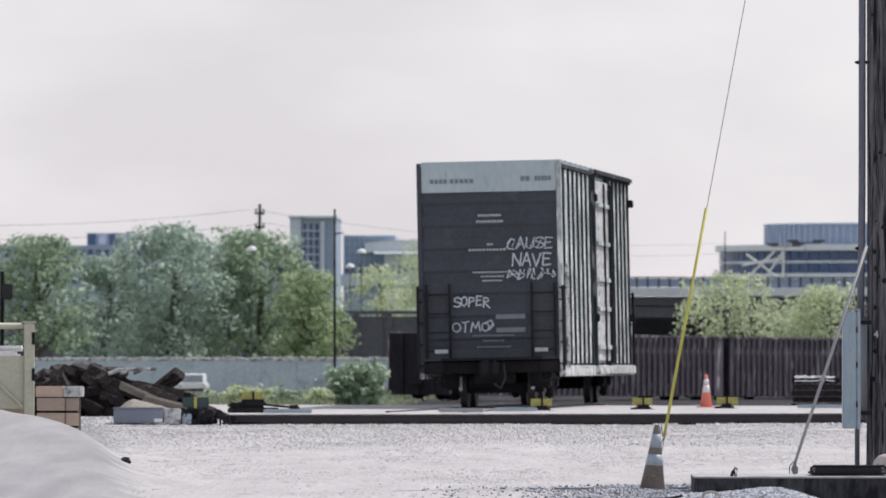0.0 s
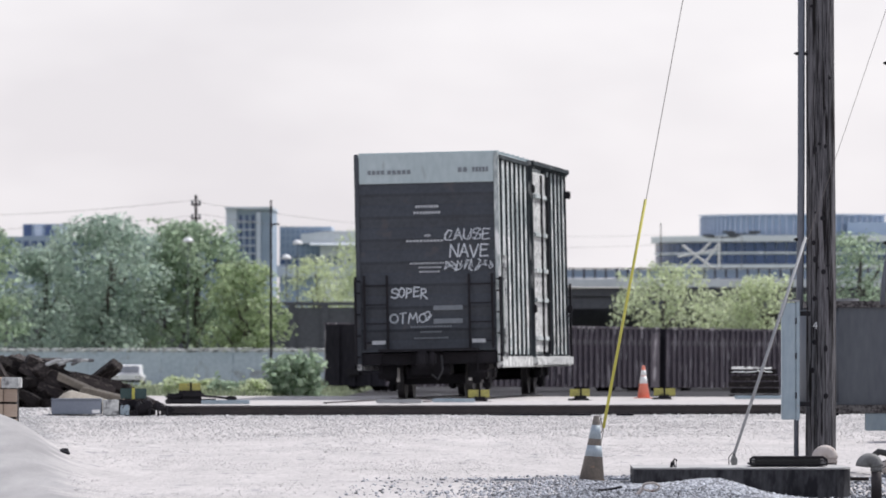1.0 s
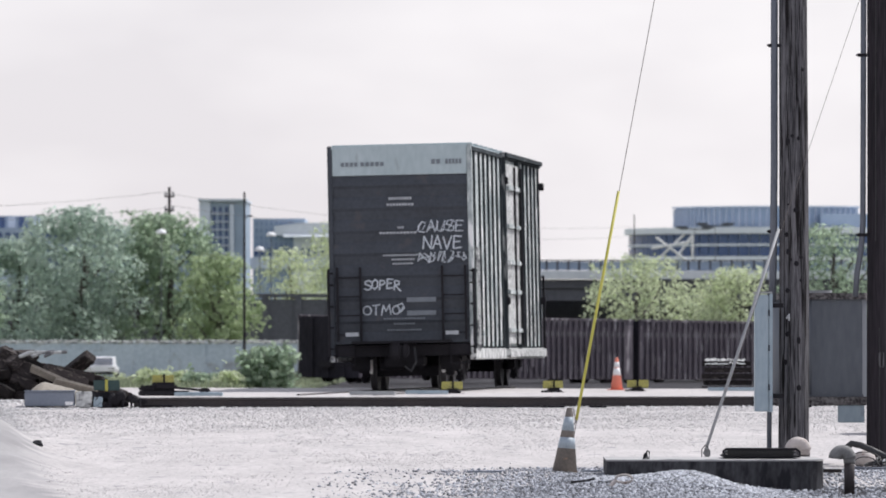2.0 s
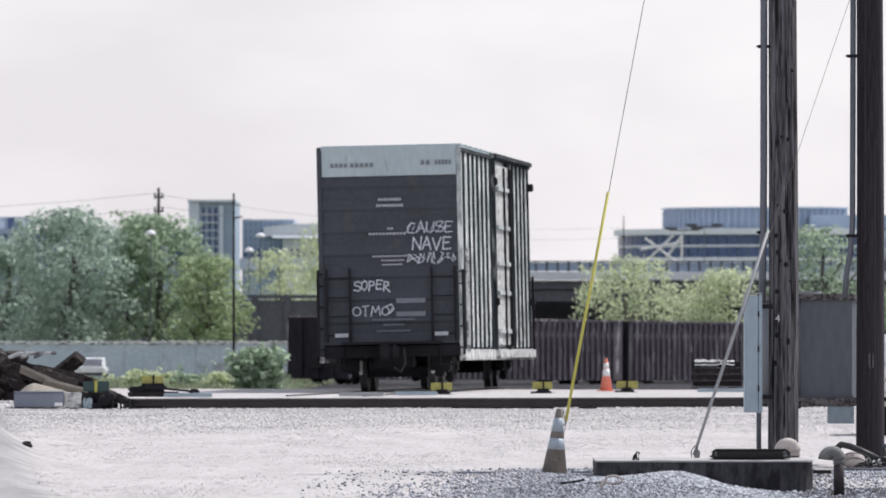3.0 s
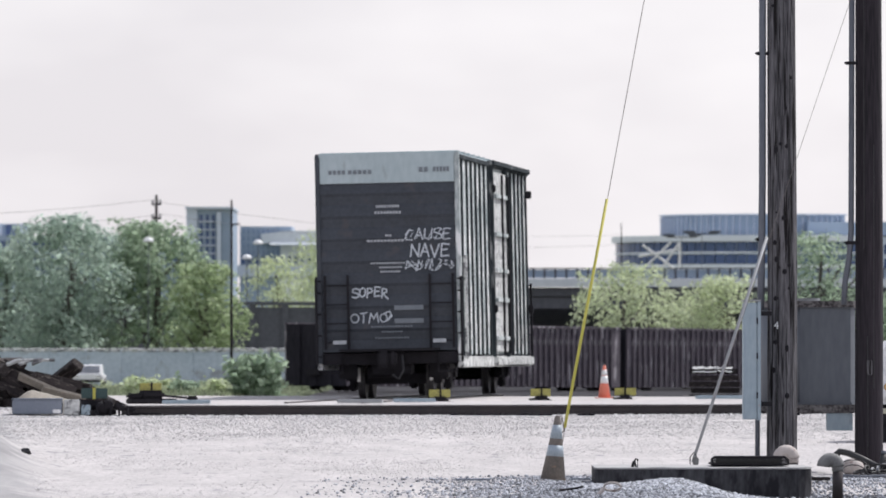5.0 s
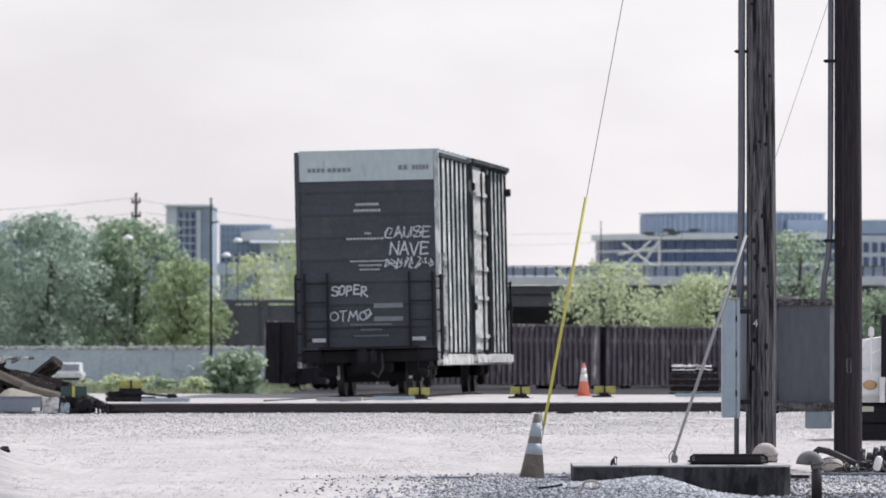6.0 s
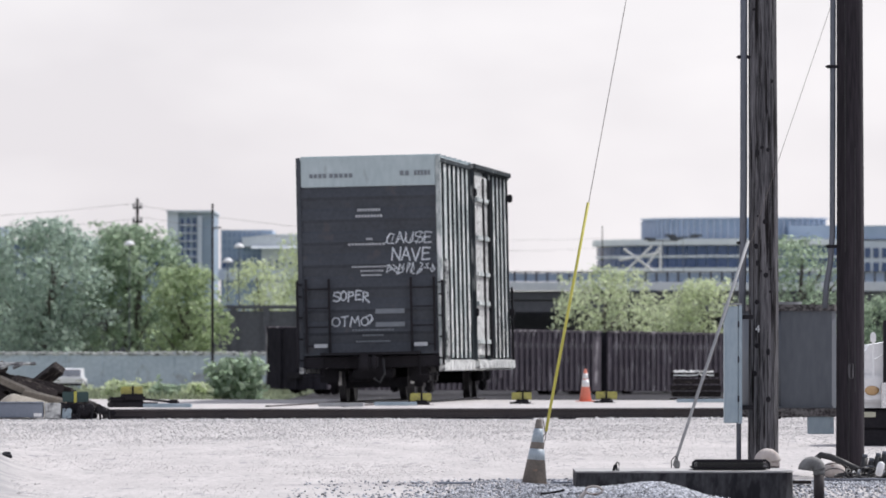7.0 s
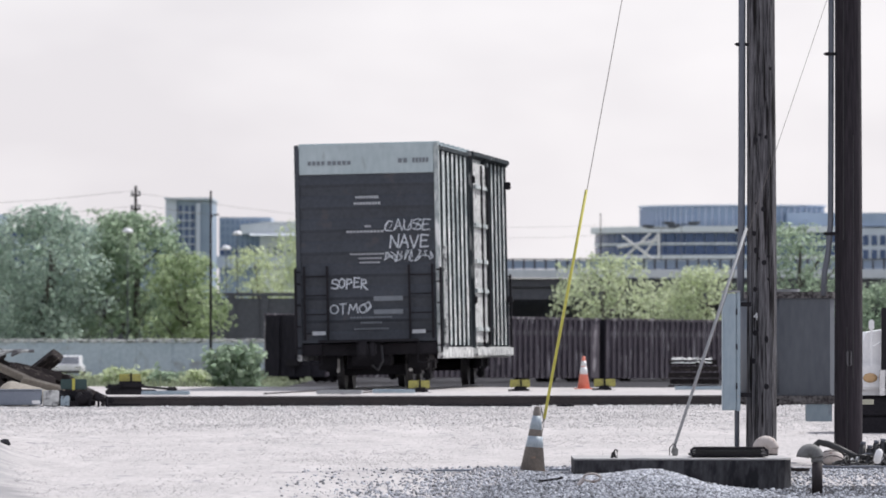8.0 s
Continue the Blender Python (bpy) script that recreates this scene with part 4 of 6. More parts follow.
# ---- slab and its fittings ----
def slab():
    x0, x1, y0, y1 = 1.392, 3.708, 90.0, 92.6
    zt = 0.194
    e = thing("concrete_pad", x0, y0, -0.25, "stained concrete pad, sides coloured dark for shade, worn top pale for sun", "concrete pad", rz=0)
    w, h = x1 - x0, zt + 0.25
    D, rc = y1 - y0, 0.36

    def plan_solid(inset, za, zb, rough):
        """The pad's outline, rounded at the free corner, drawn up from za to zb."""
        pts = [(inset + (w - rc - inset) * k / 40, inset) for k in range(41)]
        pts += [(w - rc + (rc - inset) * math.sin(radians(a)), rc - (rc - inset) * math.cos(radians(a))) for a in range(9, 91, 9)]
        pts += [(w - inset, D - inset), (inset, D - inset)]
        bm = bmesh.new()
        rings = []
        for k, z in enumerate((za, (za + zb) / 2, zb)):
            rings.append([bm.verts.new((x + rough * noise.noise((x * 6, y * 6, z * 8)), y + rough * noise.noise((x * 7, 3, z * 9)), z + (rough * 0.5 * noise.noise((x * 5, y, 2)) if k == 2 else 0))) for x, y in pts])
        n = len(pts)
        for a, b in zip(rings, rings[1:]):
            for k in range(n):
                bm.faces.new((a[k], a[(k + 1) % n], b[(k + 1) % n], b[k]))
        bm.faces.new(rings[0])
        bm.faces.new(rings[-1])
        return bm
    # shaded sides and sunlit top are told apart by colour
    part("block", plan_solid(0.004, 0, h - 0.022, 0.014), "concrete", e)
    part("top", plan_solid(0.0, h - 0.021, h - 0.004, 0.016), "concrete_top", e, "chipped top surface coloured pale for sunlight")
    # access hatch, dark steel with a rolled edge
    hx = 2.651
    f = thing("access_hatch", hx, 90.5, zt + 0.012, "black steel access hatch with rolled edge on concrete", "hatch")
    hw = 0.775
    part("frame", B(0.0, hw + 0.05, 0.0, 1.3, 0, 0.02, bevel=0.005), "under", f)
    part("lid", B(0.02, hw, 0.05, 1.2, 0.022, 0.085, bevel=0.025), "hose", f)
    part("edge_roll", pipe(bmesh.new(), [(0.0, -0.01, 0.03), (0.0, 0.0, 0.07), (0.03, 0.01, 0.09), (hw, 0.01, 0.09), (hw + 0.04, 0.0, 0.06), (hw + 0.04, -0.01, 0.025)], 0.014, 8), "under", f)
    # lifting loop
    lx = 1.808
    bm = pipe(bmesh.new(), [(0, 0, -0.01), (0.015, 0, 0.06), (0.03, 0, 0.085), (0.05, 0, 0.08), (0.045, 0, -0.01)], 0.009, 8)
    pipe(bm, [(-0.015, 0.03, -0.01), (0.0, 0.03, 0.05), (0.02, 0.03, 0.07), (0.03, 0.03, -0.01)], 0.009, 8)
    tagged(part("lifting_loop", bm, "under"), "small dark steel lifting loop set in concrete", "lifting loop").location = (lx, 90.4, zt)
    bx = 2.527
    tagged(part("block", B(-0.032, 0.032, -0.05, 0.05, 0, 0.085, bevel=0.01), "ballgrey"), "small grey-brown anchor block by the guy", "block").location = (bx, 92.3, zt - 0.005)


slab()


def gooseneck(x, y, z, h, material, label, flip=1):
    e = thing("vent_pipe", x, y, z, label, "vent pipe", group="gooseneck vents")
    r, R0 = 0.073, 0.0745
    part("stem", R((0, 0, 0), (0, 0, h), 0.056, seg=20), "rail", e, "rust-brown pipe stem", smooth=True)
    part("collar", R((0, 0, h - 0.05), (0, 0, h + 0.004), 0.062, seg=20), material, e, smooth=True)
    pts = [(flip * (-R0 + R0 * math.cos(radians(a))), 0, h + R0 * math.sin(radians(a))) for a in range(0, 181, 15)]
    part("bend", pipe(bmesh.new(), pts, r, 18), material, e, smooth=True)


vx = 3.950
gooseneck(vx, 89.5, -0.175, 0.382, "ballgrey", "rusty gooseneck vent pipe with grey domed bend")
vx = 3.622
gooseneck(vx, 93.2, ground_z(vx, 93.2), 0.251 - ground_z(vx, 93.2), "ball", "gooseneck vent pipe with pale rust-blushed domed bend")


# ---- clutter at the dark pole ----
def clutter():
    bx, by = 4.592, 96.2
    bz = ground_z(bx, by)
    tagged(part("drain_pipe", pipe(bmesh.new(), [(-0.3, 0.2, 0.20), (-0.22, 0.2, 0.27), (-0.12, 0.16, 0.25), (0.0, 0.1, 0.2), (0.2, 0, 0.1)], 0.038, 12), "hose", smooth=True), "black corrugated drain pipe lying by the pole", "pipe").location = (bx - 0.08, by + 0.3, bz)
    tagged(part("pale_sack", lathe(bmesh.new(), [(0.05, 0), (0.12, 0.03), (0.13, 0.1), (0.09, 0.17), (0.02, 0.19)], 18), "ball", smooth=True), "pale dusty rounded sack against the pole", "sack").location = (bx - 0.14, by + 0.75, bz)
    r = random.Random(11)
    for i in range(44):
        x = bx + 0.12 + 0.55 * r.random() if i > 5 else bx - 0.4 + 0.55 * r.random()
        y = by + r.uniform(-0.5, 0.4)
        R1, tilt = r.uniform(0.05, 0.13), r.uniform(20, 80)
        turn = pose(0, 0, 0, tilt, 0, r.uniform(-60, 60))
        pts = [turn @ Vector((R1 * math.cos(a * 0.45) * (1 + 0.02 * a), R1 * math.sin(a * 0.45) * 0.8, 0.006 * a)) for a in range(r.randint(12, 24))]
        low = min(p.z for p in pts)
        rad = r.choice((0.006, 0.009, 0.013))
        ob = part("cable_coil", pipe(bmesh.new(), [p - Vector((0, 0, low)) for p in pts], rad, 6), r.choice(("hose", "hose", "hose", "conduit", "galv")), smooth=True)
        tagged(ob, "loosely coiled cable lying on the gravel", "cable", "tangled cables").location = (x, y, ground_z(x, y) + rad * 0.8)
    for i in range(8):
        x = bx + 0.14 + 0.075 * i
        e = thing("cable_fitting", x, by - 0.1, ground_z(x, by) + 0.05, "black cable fitting with a metal collar in the tangle", "cable fitting", group="cable fittings")
        hh = r.uniform(0.14, 0.3)
        part("body", R((0, 0, -0.05), (0.03, 0, hh), 0.045, 0.035, seg=12), "hose", e, smooth=True)
        part("collar", R((0.03, 0, hh), (0.034, 0, hh + 0.04), 0.03, seg=12), "conduit", e, smooth=True)
    x = 4.883
    tagged(part("float", lathe(bmesh.new(), [(0.01, 0), (0.04, 0.015), (0.045, 0.1), (0.038, 0.15), (0.012, 0.17)], 14), "white", smooth=True), "small white plastic float among cables", "float").matrix_world = pose(x, 95.5, ground_z(x, 95.5) + 0.05, 0, 14, 0)
    pts = [(0.0, 0, 0.03), (0.25, 0.05, 0.02), (0.5, -0.02, 0.03), (0.8, 0.05, 0.02), (1.2, 0, 0.03)]
    tagged(part("hose", pipe(bmesh.new(), pts, 0.022, 8), "conduit", smooth=True), "grey hose lying along the gravel", "hose").location = (bx - 0.35, 94.9, ground_z(bx, 94.9) - 0.005)
    x = 3.819
    tagged(part("plank", B(0, 0.2, 0, 0.3, 0, 0.035, bevel=0.005), "tie"), "short dark plank lying on gravel", "plank").location = (x, 92.9, ground_z(x, 92.9) + 0.03)


clutter()


def parked_truck():
    """White truck, its nose behind the dark pole."""
    d = 122.0
    x = 5.864
    z = ground_z(x, d)
    e = thing("truck", x, d, z, "white truck with amber lamp parked on the lot", "truck")
    s = d / 15000.0
    zz = lambda v: 1.4 + (610 - v) * s - z
    L = 5.2
    bm = sweep(bmesh.new(), [(0, zz(700)), (0, zz(640)), (0.25, zz(588)), (1.1, zz(572)), (1.35, zz(530)), (1.9, zz(480)), (3.0, zz(478)), (3.0, zz(700))], 0, 1.9)
    bmesh.ops.transform(bm, matrix=Matrix(((0, 1, 0, 0), (1, 0, 0, 0), (0, 0, 1, 0), (0, 0, 0, 1))), verts=bm.verts)
    part("cab", bm, "white", e)
    part("fender", B(0.02, 1.15, -0.09, -0.003, zz(690), zz(642), bevel=0.035), "white", e)
    part("lamp", lathe(bmesh.new(), [(0.07, 0), (0.063, 0.02), (0.035, 0.03)], 20), "amber", e, "oval amber marker lamp", smooth=True).matrix_basis = pose(0.28, -0.092, zz(669), 90, 0, 0) @ Matrix.Diagonal((1.5, 1, 1, 1))
    part("bumper", B(-0.1, 1.2, -0.12, 1.9, zz(738), zz(704), bevel=0.03), "under", e)
    part("window", B(1.5, 2.6, -0.006, 0.02, zz(560), zz(495)), "glass", e)
    part("stripe", B(0.15, 0.33, -0.125, -0.1, zz(716), zz(707)), "beige", e, "pale label strip")
    m = part("mirror_arm", R((0.293, -0.2, zz(648)), (0.293, -0.2, zz(585)), 0.014, seg=8), "white", e)
    part("mirror", B(0.252, 0.333, -0.24, -0.16, zz(585), zz(566), bevel=0.02), "white", m)
    part("brace", R((0.293, -0.2, zz(615)), (0.488, -0.05, zz(603)), 0.012, seg=8), "white", m)
    part("exhaust_pipe", R((0.488, -0.12, zz(700)), (0.488, -0.12, zz(545)), 0.05, seg=14), "under", e, "dark upright exhaust pipe")
    part("tank", R((0.455, -0.2, zz(700)), (0.455, -0.2, zz(655)), 0.05, seg=14), "chrome", e, "shiny canister")
    for xx in (1.0, 2.6):
        w = part("wheel", R((xx, -0.1, 0.42), (xx, 0.15, 0.42), 0.42, seg=28), "hose", e, "black rubber tyre")
        part("rim", R((xx, -0.115, 0.42), (xx, -0.101, 0.42), 0.2, seg=20), "galv", w)
    part("chassis", B(0.1, 4.6, 0.2, 1.7, 0.4, 0.62), "under", e)
    part("bed", B(3.1, L, 0.0, 1.9, 0.63, 1.3, bevel=0.02), "white", e)
    for xx in (4.2,):
        part("wheel", R((xx, -0.05, 0.42), (xx, 0.2, 0.42), 0.42, seg=28), "hose", e)
    # dark block down to the ground, added for the shade under the front
    part("underside_shade", B(-0.1, 3.0, -0.11, 0.4, -0.05, zz(737), bevel=0.02), "under", e)


parked_truck()


# ---- yard clutter along the track ----
def switch_stand(x, y, z, colour, label, low=False, rz=0.0, s=1.0):
    e = thing("switch_stand", x, y, z, label, "switch stand", rz=rz, group="switch stands")
    bm = B(-0.32 * s, 0.32 * s, -0.16, 0.16, 0.0, 0.1, bevel=0.02)
    box(bm, -0.18 * s, 0.16 * s, -0.13, 0.13, 0.1, 0.26, bevel=0.05)
    box(bm, -0.34 * s, -0.14 * s, -0.1, 0.1, 0.08, 0.2, bevel=0.04)
    part("housing", bm, "under", e, "dark greasy cast housing")
    part("lever", R((0.1 * s, -0.12, 0.16), (0.55 * s, -0.16, 0.1), 0.022, seg=8), "under", e)
    part("lever_weight", B(0.45 * s, 0.6 * s, -0.2, -0.12, 0.05, 0.15, bevel=0.03), "under", e)
    part("spindle", R((0, 0, 0.25), (0, 0, 0.5 if not low else 0.42), 0.02, seg=8), "under", e)
    for k in (-1, 1):
        part("target", B(min(k * 0.01, k * 0.235), max(k * 0.01, k * 0.235), -0.012, 0.012, 0.29 if not low else 0.24, 0.47 if not low else 0.40, bevel=0.01), colour, e).rotation_euler = (0, 0, k * 0.25)
    return e


def yard():
    # stand with dark green target at the rail's end, others beyond with yellow ones
    x = -6.45
    e = switch_stand(x, 148.0, ground_z(x, 148.0), "dgreen", "greasy switch stand with dark green target at the rail end", s=1.2)
    part("target_edge", B(-0.025, 0.025, -0.03, -0.015, 0.28, 0.48), "yellow", e, "yellow strip between the target blades")
    bm = bmesh.new()
    r = random.Random(5)
    for i in range(20):
        xx, zz, k = r.uniform(-0.42, 0.5), r.uniform(-0.06, 0.2), r.uniform(0.05, 0.11)
        zz = min(zz, 0.24 - 0.25 * max(0.0, xx - 0.1))
        m = pose(xx, -0.25, zz, r.uniform(-30, 30), r.uniform(-40, 40), r.uniform(-40, 40))
        box(bm, -k, k, -0.08, 0.08, -k * 0.8, k * 0.8, bevel=0.025, m=m)
    for xx in (0.1, 0.28, 0.46, 0.6):
        rod(bm, (xx, -0.36, -0.1), (xx + r.uniform(-0.05, 0.05), -0.3, 0.16), 0.022, seg=8)
    part("gearing", bm, "under", e)["kind"] = "stuff"
    for u, d, lab in ((232, 164, "yellow"), (743, 172, "yellow"), (922, 176, "yellow"), (1070, 180, "yellow")):
        xx = (u - 784) * d / 15000
        switch_stand(xx, d, ground_z(xx, d) - (0.0 if u == 232 else 0.16), "target", "low switch stand with faded yellow target plates", low=True, rz=r.uniform(-25, 25), s=1.5 if u == 232 else 0.9)
    # flat boards and covers lying between the tracks
    for u0, u1, d, m in ((250, 335, 160, "cabinet"), (660, 735, 166, "cabinet"), (1195, 1290, 178, "cabinet"), (560, 640, 163, "galv")):
        xa, xb = (u0 - 784) * d / 15000, (u1 - 784) * d / 15000
        e = thing("cover_board", xa, d, ground_z((xa + xb) / 2, d) + 0.02, "flat grey-blue cover board lying between the tracks", "cover board", rz=r.uniform(-4, 4), group="cover boards")
        part("board", B(0, xb - xa, 0, 0.6, 0, 0.07, bevel=0.01), m, e)
        part("edge", B(0.01, xb - xa - 0.01, -0.02, -0.003, 0.005, 0.05), m, e)
    # slate blue box with white end
    d = 147.5
    xa = -7.857
    e = thing("tool_box", xa, d, ground_z(xa, d) + 0.02, "long slate-blue steel tool box on the ballast", "tool box")
    part("body", B(0, 0.865, 0, 0.45, 0.0, 0.25, bevel=0.012), "bluebox", e)
    part("lid", B(-0.01, 0.875, -0.012, 0.46, 0.252, 0.275, bevel=0.006), "bluebox", e)
    part("label_plate", B(0.708, 0.846, -0.008, -0.002, 0.02, 0.08), "white", e)
    xb = -6.967
    e = thing("junction_box", xb, d + 0.1, ground_z(xb, d) + 0.02, "chalky white junction box beside the tool box", "junction box")
    part("body", B(0, 0.28, 0, 0.4, 0, 0.27, bevel=0.015), "sill", e)
    part("side_box", B(0.3, 0.46, 0.05, 0.4, 0, 0.18, bevel=0.012), "cabinet", e)
    # black pry bar and loose plate in front of the rail
    for u, v, L in ((195, 148.6, 0.55), (760, 149.0, 0.9), (820, 149.0, 0.5), (845, 149.1, 0.7), (900, 148.9, 0.4), (985, 149.0, 0.3)):
        xx = (u - 784) * v / 15000
        tagged(part("steel_strap", B(0, L, 0, 0.12, 0, 0.03, bevel=0.006), "under"), "dark steel strap lying on the gravel", "strap", "loose straps").matrix_world = pose(xx, v - 0.6, ground_z(xx, v - 0.6) + 0.02, 0, 0, r.uniform(-8, 8))


yard()


def tie_pile():
    """A heap of pulled-out ties, each lying on those below."""
    r = random.Random(21)
    tie = B(-1.15, 1.15, -0.115, 0.115, -0.09, 0.09, bevel=0.02)
    for v in tie.verts:
        v.co += Vector((0.03 * noise.noise(v.co * 3), 0.02 * noise.noise(v.co * 5), 0.02 * noise.noise(v.co * 4 + Vector((7, 1, 0)))))
    first = part("old_tie", tie, "tie")
    tagged(first, "dark weathered timber tie tossed on a heap", "timber tie", "heap of old ties")
    short = B(-0.45, 0.45, -0.115, 0.115, -0.09, 0.09, bevel=0.02)
    sh = part("old_tie", short, "tie")
    tagged(sh, "short broken dark timber tie on a heap", "timber tie", "heap of old ties")
    n = 0
    d0 = 155.0
    profile = ((-190, 0.5), (-141, 0.74), (-71, 1.0), (-35, 0.9), (20, 0.66), (45, 0.52), (80, 0.36), (120, 0.15))
    us, hs = [q[0] for q in profile], [q[1] for q in profile]
    for k in range(130):
        u = r.uniform(-185, 62)
        x = (u - 784) * d0 / 15000
        top = float(np.interp(u, us, hs))
        z = 0.1 + max(0.0, top - 0.22) * (k / 129) ** 0.7
        y = d0 - 1.2 + 1.7 * z / 1.1 + r.uniform(-0.3, 0.4)
        if r.random() < 0.7:
            m = pose(x, y + 0.5, ground_z(x, y) + z, r.uniform(-45, 45), r.uniform(-30, 30) * (1.0 if z < 0.45 else 0.4), r.uniform(20, 160))
            src = first if r.random() < 0.06 else sh
        else:
            m = pose(x, y, ground_z(x, y) + z, r.uniform(-20, 20), r.uniform(18, 32) if u > -71 else r.uniform(-28, -8), r.uniform(-25, 25))
            src = sh
        if n == 0:
            first.matrix_world = m
        elif n == 1:
            sh.matrix_world = m
        else:
            copy_thing(src, m)
        n += 1
    # slope of dusty spill on the side towards the box
    for k in range(9):
        x = -7.330 + r.uniform(-0.4, 0.9)
        copy_thing(sh, pose(x, 153.8 + r.uniform(-0.6, 0.6), ground_z(x, 154) + 0.08 + max(0, 0.3 - 0.4 * (x + 7.1)) * r.random(), r.uniform(-8, 8), 14 + r.uniform(-8, 12), r.uniform(-40, 40)))
    bm = bmesh.new()
    for i in range(5):
        a = r.uniform(-0.3, 0.3)
        pipe(bm, [(a, 0, 0), (a + 0.2, 0, 0.08), (a + 0.42, 0, 0.05 + 0.04 * r.random())], 0.035, 6)
    tagged(part("scrap_metal", bm, "sill"), "pale twisted scrap metal on the tie heap", "scrap").location = (-8.101, 154.2, ground_z(-8, 154) + 0.78)
    # tan dirt spilled down beside the heap
    bm = bmesh.new()
    g = []
    for i in range(25):
        row = []
        for j in range(13):
            u, v = i / 24 * 2 - 1, j / 12 * 2 - 1
            hz = 0.40 * max(0.0, 1 - ((u + 0.6) / 0.4) ** 2 if u < -0.6 else 1 - (u + 0.6) / 1.6) * max(0.0, 1 - v * v) + 0.03 * noise.noise((u * 5, v * 5, 2))
            row.append(bm.verts.new((u * 0.95, v * 0.9, hz - 0.03)))
        g.append(row)
    for i in range(24):
        for j in range(12):
            bm.faces.new((g[i][j], g[i + 1][j], g[i + 1][j + 1], g[i][j + 1]))
    tagged(part("dirt_spill", bm, "spill", smooth=True), "tan dirt spilled beside the tie heap", "dirt heap").location = (-7.060, 149.9, ground_z(-7.2, 149.9) - 0.02)
    # dusty boards slid down the heap
    for i, (u, w, z, ry) in enumerate(((38, 0.9, 0.40, 24), (78, 0.8, 0.24, 14))):
        x = (u - 784) * 153.5 / 15000
        tagged(part("dusty_board", B(-w / 2, w / 2, -0.16, 0.16, -0.025, 0.025, bevel=0.008), "spill"), "dusty pale plank slid down the heap", "plank", "dusty planks").matrix_world = pose(x, 153.2 - 0.2 * i, ground_z(x, 153) + z, -22, ry, r.uniform(-10, 10))


tie_pile()


def left_edge():
    # crate of tan timber
    d = 130.0
    xa = -8.095
    e = thing("timber_crate", xa, d, ground_z(xa, d) - 0.02, "tan timber crate with a pale lid", "crate")
    zt = 1.036 - ground_z(xa, d) + 0.02
    w = 0.693
    for i in range(3):
        part("board", B(0, w * 0.62, 0.0, 0.03, 0.02 + i * zt * 0.27, (i + 0.94) * zt * 0.27, bevel=0.004), "tan", e)
        part("board", B(w * 0.63, w * 0.93, 0.04, 0.07, 0.02 + i * zt * 0.27, (i + 0.94) * zt * 0.27, bevel=0.004), "tan", e)
    part("core", B(0.01, w * 0.9, 0.075, 0.9, 0.0, zt * 0.8), "tie", e)
    part("lid", B(-0.02, w * 0.58, -0.03, 0.95, zt * 0.81, zt, bevel=0.012), "tan", e)
    part("lid", B(w * 0.585, w * 0.97, -0.03, 0.95, zt * 0.81, zt * 1.0, bevel=0.012), "sill", e, "pale end of the lid")
    # beige gate at the edge of the lot
    d = 118.0
    xr = -7.379
    z0 = ground_z(xr, d)
    e = thing("yard_gate", xr, d, z0, "beige steel yard gate with diagonal brace", "gate")
    s = d / 15000.0
    zz = lambda v: 1.4 + (610 - v) * s - z0
    part("end_post", B(-0.14, 0.0, -0.06, 0.06, -0.1, zz(540), bevel=0.012), "beige", e)
    part("post_cap", B(-0.16, 0.02, -0.07, 0.07, zz(540) + 0.001, zz(537), bevel=0.004), "beige", e)
    part("top_rail", R((-3.2, 0, zz(545)), (-0.141, 0, zz(545)), 0.045, seg=14), "beige", e, smooth=True)
    part("panel", B(-3.2, -0.142, 0.01, 0.05, zz(692), zz(598), bevel=0.006), "beige", e)
    part("brace", pipe(bmesh.new(), [(-0.16, -0.03, zz(688)), (-1.0, -0.03, zz(588))], 0.02, 8), "beige", e)
    for v in (568, 632):
        part("hinge", B(-0.03, 0.012, -0.075, -0.061, zz(v + 10), zz(v - 12), bevel=0.004), "under", e)
    part("post_foot", B(-0.13, -0.02, -0.05, 0.05, -0.15, 0.02), "under", e)
    # white bundle carried behind the gate
    f = thing("white_bundle", xr - 0.6, d + 0.6, zz(605) + z0, "white wrapped bundle stacked behind the gate", "bundle")
    part("wrap", B(-0.5, 0.35, -0.2, 0.3, 0, 0.12, bevel=0.04), "white", f)
    part("wrap", B(-0.4, 0.42, -0.15, 0.25, 0.121, 0.2, bevel=0.035), "white", f)
    part("pallet", B(-0.6, 0.45, -0.3, 0.4, -zz(605) - 0.02, -0.002), "tan", f)
    # dark signal on a thin mast beyond
    d = 200.0
    x = -13.187
    e = thing("signal_mast", x, d, ground_z(x, d), "small black signal head on a thin mast", "signal")
    part("mast", R((-0.12, 0, 0), (-0.12, 0, 3.667 - 0.4), 0.05, seg=10), "under", e)
    part("head", B(-0.13, 0.13, -0.12, 0.1, 3.000 - 0.4, 3.373 - 0.4, bevel=0.03), "hose", e)
    # dark lump added for a shaded crevice in the crease of the bank
    bm = bmesh.new()
    bmesh.ops.create_icosphere(bm, subdivisions=2, radius=0.06)
    for v in bm.verts:
        v.co = Vector((v.co.x * 1.1, v.co.y, v.co.z * 0.7)) * (1 + 0.7 * noise.noise(v.co * 22))
    x = -5.36
    tagged(part("rock", bm, "concrete"), "dark angular lump standing for a shaded crevice at the foot of the bank", "rock").location = (x, 104, ground_z(x, 104) + 0.03)


left_edge()


